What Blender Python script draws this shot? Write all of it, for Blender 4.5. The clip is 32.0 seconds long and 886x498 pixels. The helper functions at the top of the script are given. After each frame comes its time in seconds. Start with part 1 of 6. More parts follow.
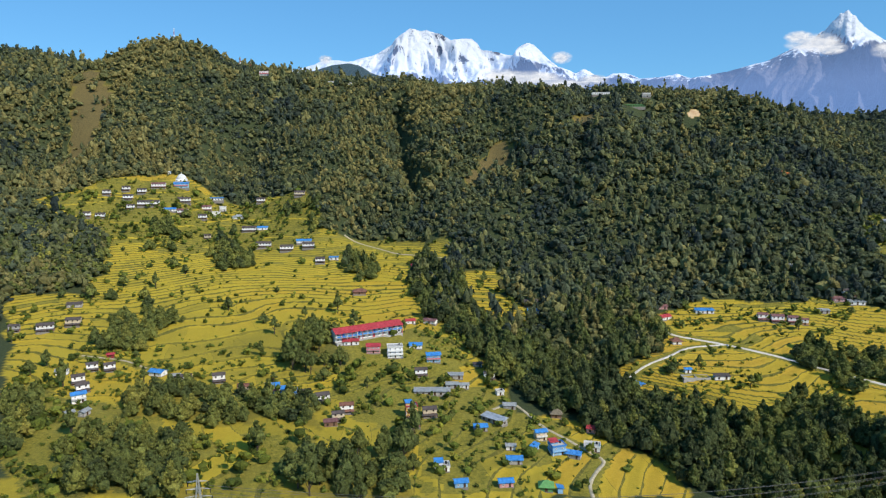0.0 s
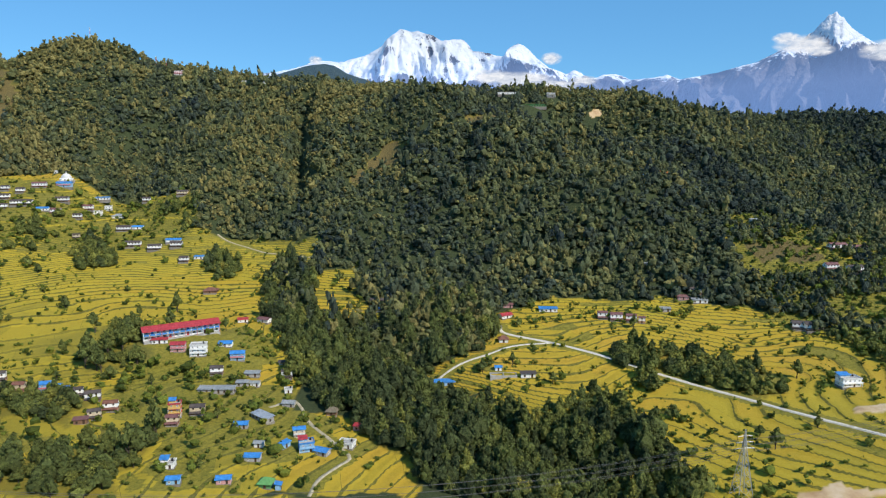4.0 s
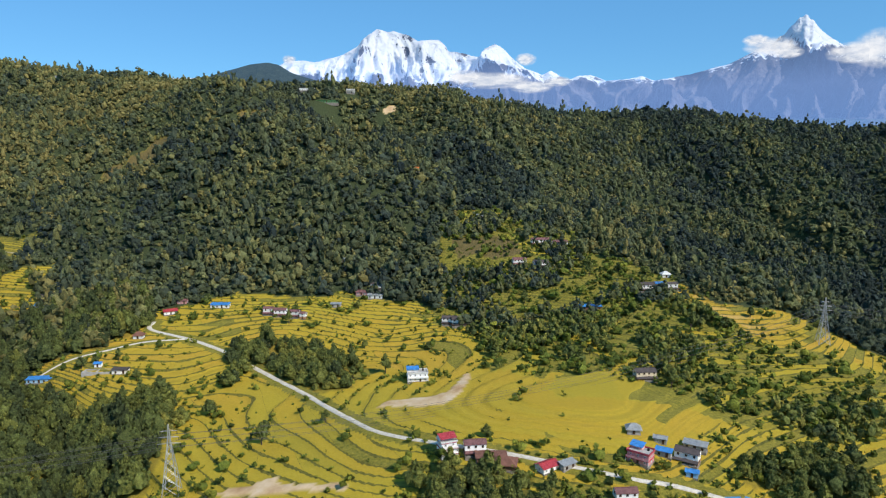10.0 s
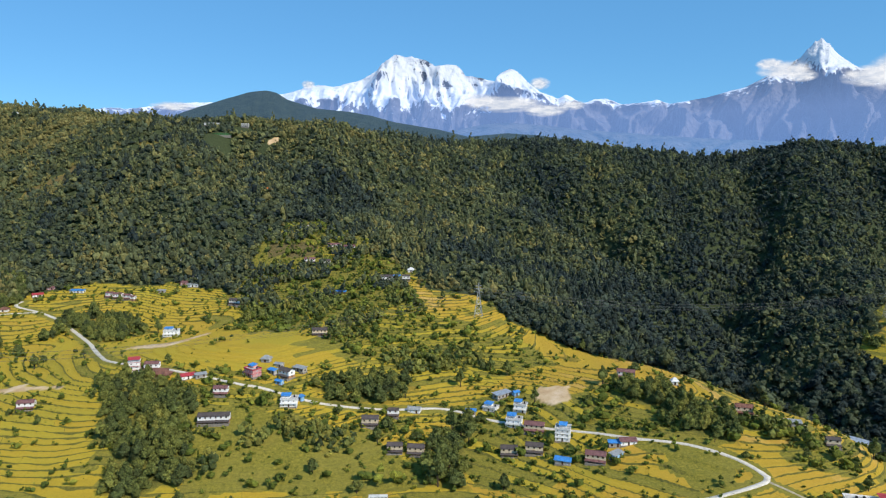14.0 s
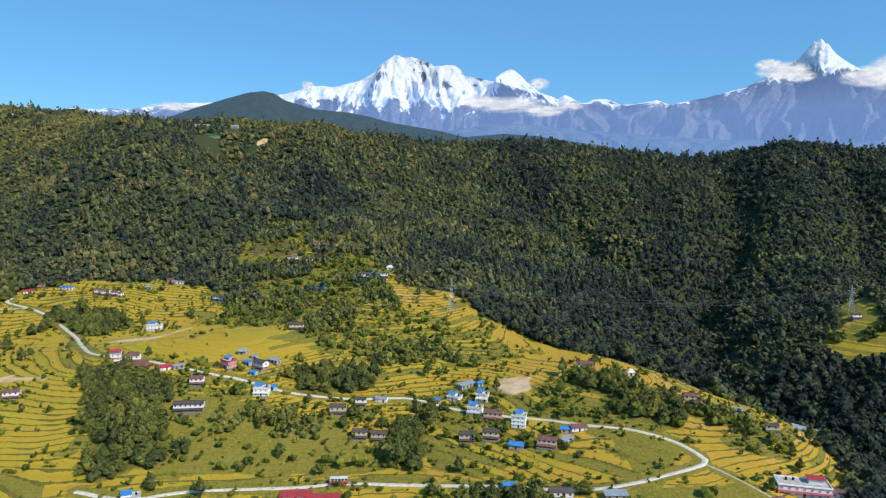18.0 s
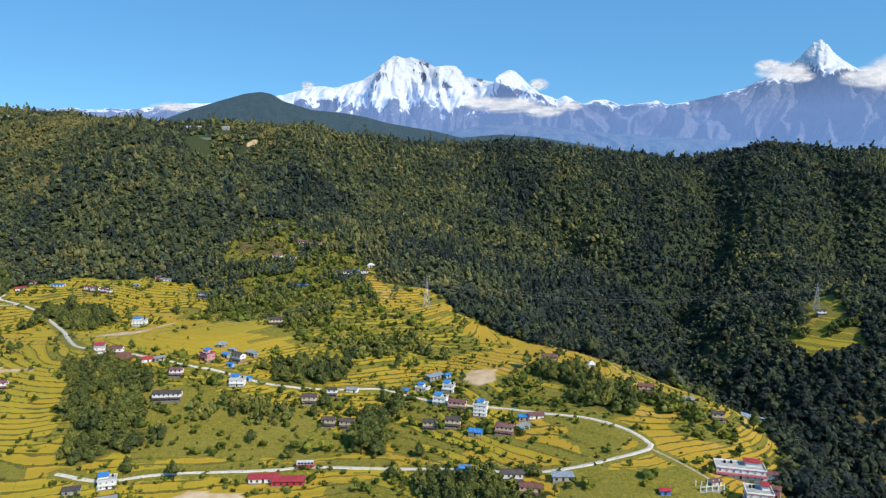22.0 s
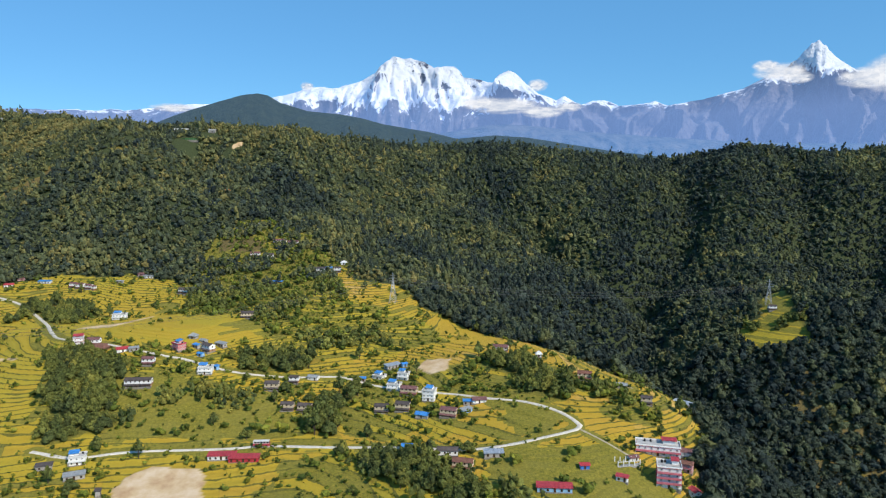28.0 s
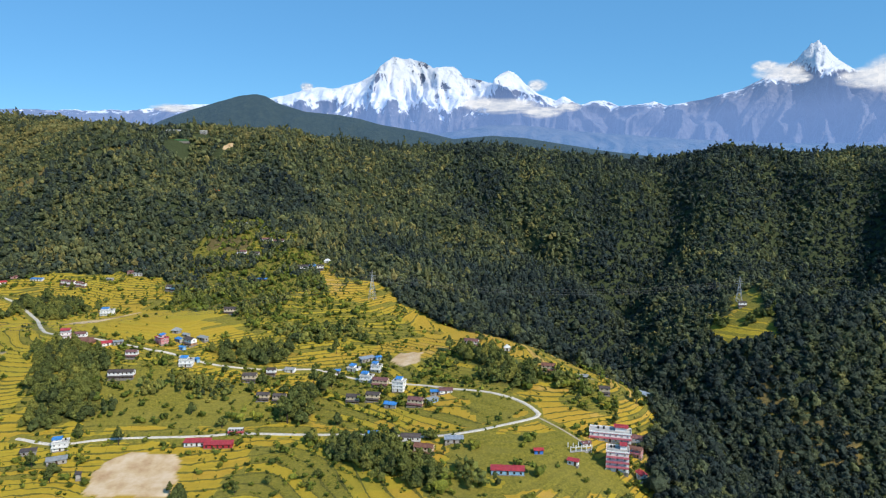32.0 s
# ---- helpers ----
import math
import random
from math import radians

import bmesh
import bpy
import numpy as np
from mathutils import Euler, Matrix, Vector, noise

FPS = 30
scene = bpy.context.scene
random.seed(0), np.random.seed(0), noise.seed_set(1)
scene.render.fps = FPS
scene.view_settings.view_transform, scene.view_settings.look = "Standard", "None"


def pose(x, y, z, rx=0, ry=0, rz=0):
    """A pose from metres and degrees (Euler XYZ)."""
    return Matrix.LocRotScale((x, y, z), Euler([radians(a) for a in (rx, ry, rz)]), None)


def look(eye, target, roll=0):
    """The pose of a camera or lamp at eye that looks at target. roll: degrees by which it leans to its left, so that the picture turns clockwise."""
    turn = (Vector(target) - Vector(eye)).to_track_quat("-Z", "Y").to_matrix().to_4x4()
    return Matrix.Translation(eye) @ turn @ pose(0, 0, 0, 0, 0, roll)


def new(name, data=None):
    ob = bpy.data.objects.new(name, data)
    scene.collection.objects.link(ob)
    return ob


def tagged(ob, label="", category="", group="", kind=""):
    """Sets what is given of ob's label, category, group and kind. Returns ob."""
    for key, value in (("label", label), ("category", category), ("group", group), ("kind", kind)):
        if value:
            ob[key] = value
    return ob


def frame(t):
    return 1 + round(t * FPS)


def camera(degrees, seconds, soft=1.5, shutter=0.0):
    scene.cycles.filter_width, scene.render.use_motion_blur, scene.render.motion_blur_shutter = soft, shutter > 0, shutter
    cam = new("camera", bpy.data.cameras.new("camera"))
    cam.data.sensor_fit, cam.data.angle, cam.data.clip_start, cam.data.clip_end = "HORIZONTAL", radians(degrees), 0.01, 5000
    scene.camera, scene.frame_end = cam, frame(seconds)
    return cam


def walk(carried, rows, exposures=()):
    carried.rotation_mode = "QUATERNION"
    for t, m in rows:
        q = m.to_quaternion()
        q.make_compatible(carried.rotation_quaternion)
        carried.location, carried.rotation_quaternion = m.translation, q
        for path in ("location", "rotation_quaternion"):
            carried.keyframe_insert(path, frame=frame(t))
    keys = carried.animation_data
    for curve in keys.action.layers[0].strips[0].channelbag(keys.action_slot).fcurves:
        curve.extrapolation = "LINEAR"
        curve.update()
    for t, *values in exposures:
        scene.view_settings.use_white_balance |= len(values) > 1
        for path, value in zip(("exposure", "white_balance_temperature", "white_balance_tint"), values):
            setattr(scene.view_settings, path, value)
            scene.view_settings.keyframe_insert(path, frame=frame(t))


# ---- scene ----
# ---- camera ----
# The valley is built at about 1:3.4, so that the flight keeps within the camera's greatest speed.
LENS = 67.0
cam = camera(LENS, 32.0, 1.2)
METRES, EYE, TILT, LEAN, TURN = 180.0, 40.0, -8.5, 0.0, 0.0
ROWS = [
    (0.0, 0.0, 0.0, 0.0, -0.0, 0.0, -0.0),
    (0.5, 0.0053, -0.0002, -0.0001, 0.05, 0.0, -0.01),
    (0.72, 0.0062, -0.0002, -0.0001, 0.05, 0.02, -0.01),
    (1.0, 0.0317, -0.001, -0.0005, -0.04, 0.07, -0.04),
    (1.5, 0.0839, -0.0016, -0.001, -0.2, 0.01, -0.05),
    (2.0, 0.1287, -0.0013, -0.0017, -0.35, 0.06, 0.03),
    (2.5, 0.1339, -0.0013, -0.0019, -0.37, 0.07, 0.04),
    (3.0, 0.1392, -0.0012, -0.002, -0.39, 0.06, 0.04),
    (3.5, 0.1445, -0.0012, -0.002, -0.41, 0.07, 0.04),
    (5.5, 0.1654, -0.0009, -0.0026, -0.52, 0.07, 0.03),
    (5.72, 0.1676, -0.0009, -0.0026, -0.53, 0.07, 0.03),
    (6.0, 0.2203, -0.0007, -0.0035, -0.77, 0.08, 0.09),
    (6.5, 0.3181, 0.0, -0.0051, -1.14, 0.07, -0.03),
    (7.0, 0.4228, 0.0009, -0.0069, -1.61, 0.05, 0.09),
    (7.03, 0.4268, 0.001, -0.0071, -1.63, 0.05, 0.09),
    (7.5, 0.4318, 0.001, -0.0072, -1.65, 0.04, 0.09),
    (8.0, 0.4371, 0.0011, -0.0072, -1.67, 0.05, 0.1),
    (8.5, 0.4422, 0.0011, -0.0075, -1.69, 0.07, 0.1),
    (9.0, 0.4475, 0.0011, -0.0076, -1.71, 0.08, 0.11),
    (9.5, 0.4527, 0.0012, -0.0077, -1.73, 0.09, 0.12),
    (10.0, 0.4579, 0.0013, -0.0079, -1.75, 0.11, 0.12),
    (10.5, 0.4631, 0.0012, -0.0079, -1.78, 0.1, 0.1),
    (10.53, 0.4634, 0.0012, -0.0079, -1.78, 0.1, 0.1),
    (11.0, 0.5481, -0.0312, -0.0131, -0.57, 1.8, -0.22),
    (11.5, 0.6225, -0.1002, -0.021, 0.02, 1.84, -0.28),
    (12.0, 0.6971, -0.1693, -0.0295, 0.14, 1.93, -0.23),
    (12.2, 0.7269, -0.197, -0.033, 0.17, 1.96, -0.24),
    (12.5, 0.7294, -0.1994, -0.0333, 0.19, 1.98, -0.24),
    (13.0, 0.733, -0.2028, -0.0338, 0.2, 1.98, -0.24),
    (13.5, 0.7368, -0.2062, -0.0343, 0.21, 1.98, -0.25),
    (14.0, 0.7406, -0.2095, -0.0348, 0.23, 1.99, -0.25),
    (14.5, 0.7444, -0.2131, -0.0351, 0.25, 1.98, -0.24),
    (16.5, 0.7593, -0.2265, -0.0371, 0.26, 2.02, -0.28),
    (17.0, 0.7629, -0.2299, -0.0375, 0.24, 2.01, -0.28),
    (17.5, 0.7665, -0.2333, -0.0379, 0.24, 2.01, -0.28),
    (18.0, 0.7703, -0.2367, -0.0383, 0.25, 2.01, -0.27),
    (18.5, 0.7739, -0.2401, -0.0388, 0.25, 2.01, -0.27),
    (19.0, 0.7776, -0.2435, -0.0392, 0.26, 2.0, -0.27),
    (19.5, 0.7813, -0.2469, -0.0396, 0.27, 2.01, -0.27),
    (20.0, 0.7849, -0.2503, -0.0401, 0.27, 2.02, -0.27),
    (20.5, 0.7886, -0.2537, -0.0405, 0.28, 2.02, -0.27),
    (21.0, 0.7922, -0.2571, -0.0409, 0.28, 2.02, -0.27),
    (21.5, 0.796, -0.2605, -0.0414, 0.3, 2.03, -0.28),
    (22.0, 0.7996, -0.2639, -0.0418, 0.3, 2.04, -0.28),
    (22.5, 0.8033, -0.2673, -0.0422, 0.31, 2.05, -0.28),
    (23.0, 0.8069, -0.2707, -0.0427, 0.32, 2.05, -0.27),
    (23.5, 0.8106, -0.2741, -0.0431, 0.32, 2.06, -0.27),
    (24.0, 0.8142, -0.2775, -0.0436, 0.33, 2.07, -0.27),
    (24.5, 0.8179, -0.2809, -0.044, 0.33, 2.07, -0.26),
    (25.0, 0.8216, -0.2843, -0.0444, 0.35, 2.07, -0.26),
    (25.5, 0.8253, -0.2877, -0.0449, 0.36, 2.09, -0.26),
    (27.5, 0.8396, -0.3018, -0.0462, 0.33, 2.09, -0.28),
    (28.0, 0.8433, -0.3052, -0.0466, 0.33, 2.09, -0.27),
    (28.5, 0.847, -0.3087, -0.047, 0.34, 2.09, -0.26),
    (29.0, 0.8506, -0.3121, -0.0474, 0.35, 2.1, -0.25),
    (29.5, 0.8543, -0.3155, -0.0478, 0.35, 2.11, -0.24),
    (30.0, 0.8579, -0.3189, -0.0482, 0.35, 2.11, -0.24),
    (30.5, 0.8615, -0.3223, -0.0486, 0.36, 2.1, -0.24),
    (31.0, 0.8653, -0.3257, -0.049, 0.36, 2.1, -0.24),
    (31.5, 0.8689, -0.3291, -0.0495, 0.37, 2.11, -0.25),
    (32.0, 0.8726, -0.3325, -0.0499, 0.37, 2.1, -0.26),
]
FIRST = pose(0, 0, EYE, TILT, LEAN, TURN)
TIMED = np.array(ROWS)
STEPS = np.arange(0, 32.01, 0.1)
FLOWN = np.stack([np.interp(STEPS, TIMED[:, 0], TIMED[:, k]) for k in range(1, 7)], 1)
walk(cam, [(t, FIRST @ pose(METRES * x, METRES * y, METRES * z, 90 + pitch, roll, yaw))
           for t, (x, y, z, yaw, pitch, roll) in zip(STEPS, FLOWN)])

# ---- light ----
SUN_AZ, SUN_EL = 134.0, 42.0          # degrees from +y clockwise, and up
world = bpy.data.worlds.new("sky")
scene.world = world
world.use_nodes = True
wn = world.node_tree.nodes
sky = wn.new("ShaderNodeTexSky")
sky.sky_type, sky.sun_disc = "NISHITA", False
sky.sun_elevation, sky.sun_rotation = radians(SUN_EL), radians(SUN_AZ)
sky.altitude, sky.air_density, sky.dust_density, sky.ozone_density = 1500, 1.0, 0.0, 1.0
clear = wn.new("ShaderNodeMix")
clear.data_type, clear.blend_type = "RGBA", "MULTIPLY"
clear.inputs[0].default_value = 1.0
clear.inputs[7].default_value = (0.55, 0.94, 1.24, 1.0)
world.node_tree.links.new(sky.outputs[0], clear.inputs[6])
even = wn.new("ShaderNodeMix")          # fine haze evens out the blue
even.data_type = "RGBA"
even.inputs[0].default_value = 0.55
even.inputs[7].default_value = (1.05, 3.35, 6.3, 1.0)
world.node_tree.links.new(clear.outputs[2], even.inputs[6])
world.node_tree.links.new(even.outputs[2], wn["Background"].inputs[0])
wn["Background"].inputs[1].default_value = 0.122
sun = new("sun", bpy.data.lights.new("sun", "SUN"))
sun.data.energy, sun.data.angle, sun.data.color = 4.9, radians(0.6), (1.0, 0.94, 0.84)
sun.matrix_world = look((0, 0, 0), (-math.sin(radians(SUN_AZ)) * math.cos(radians(SUN_EL)),
                                    -math.cos(radians(SUN_AZ)) * math.cos(radians(SUN_EL)), -math.sin(radians(SUN_EL))))
scene.view_settings.exposure = 0.0

# ---- materials ----
def nodes(name, rough=0.85, metal=0.0):
    m = bpy.data.materials.new(name)
    m.use_nodes = True
    t = m.node_tree
    b = t.nodes["Principled BSDF"]
    b.inputs["Roughness"].default_value, b.inputs["Metallic"].default_value = rough, metal
    b.inputs["Specular IOR Level"].default_value = 0.25
    return m, t, b


def add(t, kind, **props):
    n = t.nodes.new(kind)
    for k, v in props.items():
        n.inputs[k].default_value = v
    return n


def noise_of(t, scale, detail=4.0, rough=0.6, coord="Object"):
    c = t.nodes.new("ShaderNodeTexCoord")
    n = add(t, "ShaderNodeTexNoise", Scale=scale, Detail=detail, Roughness=rough)
    t.links.new(c.outputs[coord], n.inputs["Vector"])
    return n.outputs["Fac"]


def ramp(t, fac, stops):
    r = t.nodes.new("ShaderNodeValToRGB")
    e = r.color_ramp.elements
    e[0].position, e[0].color = stops[0][0], (*stops[0][1], 1)
    e[1].position, e[1].color = stops[-1][0], (*stops[-1][1], 1)
    for p, c in stops[1:-1]:
        e.new(p).color = (*c, 1)
    t.links.new(fac, r.inputs[0])
    return r.outputs[0]


def mixed(t, fac, a, b, blend="MIX"):
    n = t.nodes.new("ShaderNodeMix")
    n.data_type, n.blend_type = "RGBA", blend
    for v, i in ((fac, 0), (a, 6), (b, 7)):
        if isinstance(v, (int, float)):
            n.inputs[i].default_value = v
        elif isinstance(v, tuple):
            n.inputs[i].default_value = (*v, 1)
        else:
            t.links.new(v, n.inputs[i])
    return n.outputs[2]


def attr(t, name):
    a = t.nodes.new("ShaderNodeAttribute")
    a.attribute_name = name
    return a.outputs["Fac"]


def bump(t, b, height, strength=0.4, dist=0.05):
    n = t.nodes.new("ShaderNodeBump")
    n.inputs["Strength"].default_value, n.inputs["Distance"].default_value = strength, dist
    t.links.new(height, n.inputs["Height"])
    t.links.new(n.outputs[0], b.inputs["Normal"])


def math_of(t, op, a, b=0.5):
    n = t.nodes.new("ShaderNodeMath")
    n.operation = op
    for v, i in ((a, 0), (b, 1)):
        if isinstance(v, (int, float)):
            n.inputs[i].default_value = v
        else:
            t.links.new(v, n.inputs[i])
    return n.outputs[0]


def painted(name, colour, rough=0.8, vary=0.25, scale=3.0, metal=0.0):
    """A plain surface with stains at two scales and a little difference from piece to piece."""
    m, t, b = nodes(name, rough, metal)
    dark = tuple(c * (1 - vary) for c in colour)
    big = ramp(t, noise_of(t, scale), [(0.35, dark), (0.65, colour)])
    fine = ramp(t, noise_of(t, scale * 9, 6), [(0.3, (0.85, 0.83, 0.8)), (0.6, (1, 1, 1))])
    info = t.nodes.new("ShaderNodeObjectInfo")
    shift = ramp(t, info.outputs["Random"], [(0.0, (0.86, 0.86, 0.86)), (1.0, (1.06, 1.06, 1.06))])
    c = mixed(t, 1.0, mixed(t, 0.7, big, fine, "MULTIPLY"), shift, "MULTIPLY")
    t.links.new(c, b.inputs["Base Color"])
    bump(t, b, noise_of(t, scale * 14, 5), 0.3, 0.02)
    return m


def corrugated(name, colour, rough=0.45, metal=0.0, rust=(0.16, 0.08, 0.04)):
    m, t, b = nodes(name, rough, metal)
    c = t.nodes.new("ShaderNodeTexCoord")
    w = add(t, "ShaderNodeTexWave", Scale=7.0, Distortion=0.0)
    w.wave_profile = "SIN"
    t.links.new(c.outputs["Object"], w.inputs["Vector"])
    worn = ramp(t, noise_of(t, 2.2, 6), [(0.3, tuple(0.62 * x for x in colour)), (0.55, colour), (0.8, tuple(min(1, 1.15 * x) for x in colour))])
    streak = ramp(t, noise_of(t, 5.0, 8, 0.75), [(0.66, (0, 0, 0)), (0.8, (0.6, 0.6, 0.6))])
    t.links.new(mixed(t, streak, worn, rust), b.inputs["Base Color"])
    bump(t, b, w.outputs["Fac"], 0.6, 0.03)
    return m


WALL = {
    "white": ("whitewashed", painted("white_wall", (0.9, 0.89, 0.86), 0.8, 0.08)),
    "cream": ("cream-painted", painted("cream_wall", (0.72, 0.6, 0.42))),
    "yellow": ("yellow-painted", painted("yellow_wall", (0.78, 0.5, 0.16))),
    "pink": ("pink-painted", painted("pink_wall", (0.7, 0.36, 0.34))),
    "sky": ("light blue-painted", painted("sky_wall", (0.3, 0.52, 0.74))),
    "blue": ("blue-painted", painted("blue_wall", (0.06, 0.2, 0.6))),
    "red": ("red-painted", painted("red_wall", (0.5, 0.05, 0.06))),
    "maroon": ("dark red", painted("maroon_wall", (0.3, 0.05, 0.05))),
    "stone": ("grey cement", painted("cement_wall", (0.42, 0.4, 0.37))),
    "ochre": ("ochre mud-plastered", painted("ochre_wall", (0.5, 0.27, 0.15))),
    "brown": ("brown mud and timber", painted("mud_wall", (0.24, 0.14, 0.09))),
    "green": ("green netted", painted("green_wall", (0.1, 0.26, 0.1))),
}
ROOF = {
    "red": ("red metal", corrugated("red_roof", (0.46, 0.055, 0.065))),
    "maroon": ("rusty dark red", corrugated("maroon_roof", (0.21, 0.1, 0.095), 0.7)),
    "brown": ("rusted brown", corrugated("brown_roof", (0.22, 0.1, 0.07), 0.75)),
    "blue": ("bright blue metal", corrugated("blue_roof", (0.06, 0.26, 0.62))),
    "slate": ("dark slate", painted("slate_roof", (0.105, 0.085, 0.08), 0.8, 0.4, 2.0)),
    "grey": ("grey tin", corrugated("grey_roof", (0.33, 0.34, 0.34), 0.55)),
    "steel": ("shiny galvanised", corrugated("steel_roof", (0.5, 0.53, 0.57), 0.4, 0.4)),
    "green": ("green netting", painted("net_roof", (0.12, 0.3, 0.1))),
    "thatch": ("grey thatch", painted("thatch_roof", (0.24, 0.2, 0.14), 0.95, 0.4, 6.0)),
    "orange": ("orange tarpaulin", painted("orange_roof", (0.7, 0.2, 0.05))),
    "white": ("white", painted("white_roof", (0.78, 0.77, 0.74))),
    "none": ("flat concrete", painted("concrete_roof", (0.46, 0.44, 0.41), 0.9, 0.35, 1.6)),
}
CONCRETE = ROOF["none"][1]
TRIM = {"red": painted("red_trim", (0.52, 0.08, 0.1)), "white": painted("white_trim", (0.76, 0.75, 0.72)),
        "pink": painted("pink_trim", (0.62, 0.2, 0.24)), "blue": painted("blue_trim", (0.07, 0.25, 0.62))}
TIMBER = painted("dark_timber", (0.09, 0.05, 0.03), 0.7, 0.4, 8.0)
STONE = painted("stone_plinth", (0.3, 0.27, 0.23), 0.95, 0.4, 6.0)
GALVANISED = painted("galvanised_steel", (0.52, 0.53, 0.55), 0.45, 0.2, 4.0, 0.6)
BLACK = painted("black_plastic", (0.02, 0.02, 0.022), 0.5, 0.3)
CABLE = painted("cable", (0.12, 0.12, 0.12), 0.5, 0.2)

GLASS, gt, gb = nodes("window_glass", 0.12)
gb.inputs["Specular IOR Level"].default_value = 0.5
gt.links.new(ramp(gt, noise_of(gt, 4.0), [(0.3, (0.012, 0.015, 0.02)), (0.7, (0.04, 0.045, 0.05))]), gb.inputs["Base Color"])


def foliage(name, stops, low=0.62, high=1.3):
    """Leaves: a tone for each tree, a shift for each clump, and fine mottling."""
    m, t, b = nodes(name, 0.75)
    b.inputs["Specular IOR Level"].default_value = 0.12
    g = t.nodes.new("ShaderNodeNewGeometry")
    tone = ramp(t, attr(t, "tone"), stops)
    clump = ramp(t, g.outputs["Random Per Island"], [(0.0, (low, low, low)), (1.0, (high, high, high))])
    fine = ramp(t, noise_of(t, 5.5, 6, 0.8), [(0.34, (0.55, 0.57, 0.62)), (0.5, (0.95, 0.95, 0.97)), (0.68, (1.6, 1.55, 1.25))])
    c = mixed(t, 1.0, mixed(t, 1.0, tone, clump, "MULTIPLY"), fine, "MULTIPLY")
    t.links.new(c, b.inputs["Base Color"])
    bump(t, b, noise_of(t, 4.5, 6, 0.75), 0.9, 0.3)
    # light that comes through the leaves
    through_leaf, mix = t.nodes.new("ShaderNodeBsdfTranslucent"), t.nodes.new("ShaderNodeMixShader")
    t.links.new(mixed(t, 1.0, c, (1.5, 1.5, 0.9), "MULTIPLY"), through_leaf.inputs[0])
    mix.inputs[0].default_value = 0.14
    t.links.new(b.outputs[0], mix.inputs[1])
    t.links.new(through_leaf.outputs[0], mix.inputs[2])
    t.links.new(mix.outputs[0], t.nodes["Material Output"].inputs[0])
    return m


# extra blue in these base colours stands for haze over the far forest
LEAF = foliage("hazed_forest_leaves", [(0.0, (0.031, 0.045, 0.043)), (0.3, (0.056, 0.073, 0.052)), (0.55, (0.09, 0.107, 0.056)), (0.8, (0.146, 0.153, 0.06)), (1.0, (0.225, 0.195, 0.07))], 0.62, 1.38)
NEAR_LEAF = foliage("broad_leaves", [(0.0, (0.06, 0.078, 0.033)), (0.35, (0.115, 0.137, 0.04)), (0.65, (0.185, 0.195, 0.047)), (1.0, (0.3, 0.265, 0.057))], 0.62, 1.36)
SHRUB_LEAF = foliage("shrub_leaves", [(0.0, (0.06, 0.082, 0.018)), (0.5, (0.135, 0.165, 0.027)), (1.0, (0.27, 0.265, 0.038))])
BARK = painted("bark", (0.1, 0.075, 0.055), 0.95, 0.4, 5.0)

GROUND, t, b = nodes("land", 0.92)
fine = noise_of(t, 2.6, 9, 0.78)
mid = noise_of(t, 0.16, 5)
grain = noise_of(t, 9.0, 4, 0.7)
# plots: one for each terrace and stretch along it
wave = attr(t, "wave")
wob = math_of(t, "ADD", wave, math_of(t, "MULTIPLY", math_of(t, "SUBTRACT", noise_of(t, 0.45, 3), 0.5), 0.12))
level = math_of(t, "FLOOR", wob, 0)
frac = math_of(t, "FRACT", wob, 0)
rnd = t.nodes.new("ShaderNodeTexWhiteNoise")
rnd.noise_dimensions = "1D"
t.links.new(level, rnd.inputs["W"])
run = math_of(t, "ADD", attr(t, "run"), math_of(t, "MULTIPLY", rnd.outputs["Value"], 13.0))
plot = t.nodes.new("ShaderNodeTexWhiteNoise")
plot.noise_dimensions = "2D"
pair = t.nodes.new("ShaderNodeCombineXYZ")
t.links.new(level, pair.inputs[0])
t.links.new(math_of(t, "FLOOR", run, 0), pair.inputs[1])
t.links.new(pair.outputs[0], plot.inputs["Vector"])
meadow = ramp(t, fine, [(0.34, (0.085, 0.082, 0.012)), (0.5, (0.19, 0.168, 0.021)), (0.66, (0.325, 0.25, 0.036))])
meadow = mixed(t, ramp(t, mid, [(0.45, (0, 0, 0)), (0.65, (0.45, 0.45, 0.45))]), meadow, (0.24, 0.2, 0.04))
tone = math_of(t, "ADD", attr(t, "gold"), math_of(t, "MULTIPLY", math_of(t, "SUBTRACT", plot.outputs["Value"], 0.5), 0.34))
rice = ramp(t, tone, [(0.0, (0.265, 0.215, 0.026)), (0.3, (0.405, 0.31, 0.029)), (0.6, (0.43, 0.295, 0.027)), (0.85, (0.47, 0.29, 0.036)), (1.0, (0.56, 0.36, 0.12))])
rice = mixed(t, 0.5, rice, ramp(t, fine, [(0.25, (0.55, 0.56, 0.45)), (0.6, (1.08, 1.05, 1.0))]), "MULTIPLY")
rice = mixed(t, 0.35, rice, ramp(t, grain, [(0.3, (0.6, 0.63, 0.5)), (0.65, (1.15, 1.12, 1.0))]), "MULTIPLY")
grassy = math_of(t, "LESS_THAN", plot.outputs["Color"], attr(t, "grassy"))
c = mixed(t, grassy, rice, meadow)
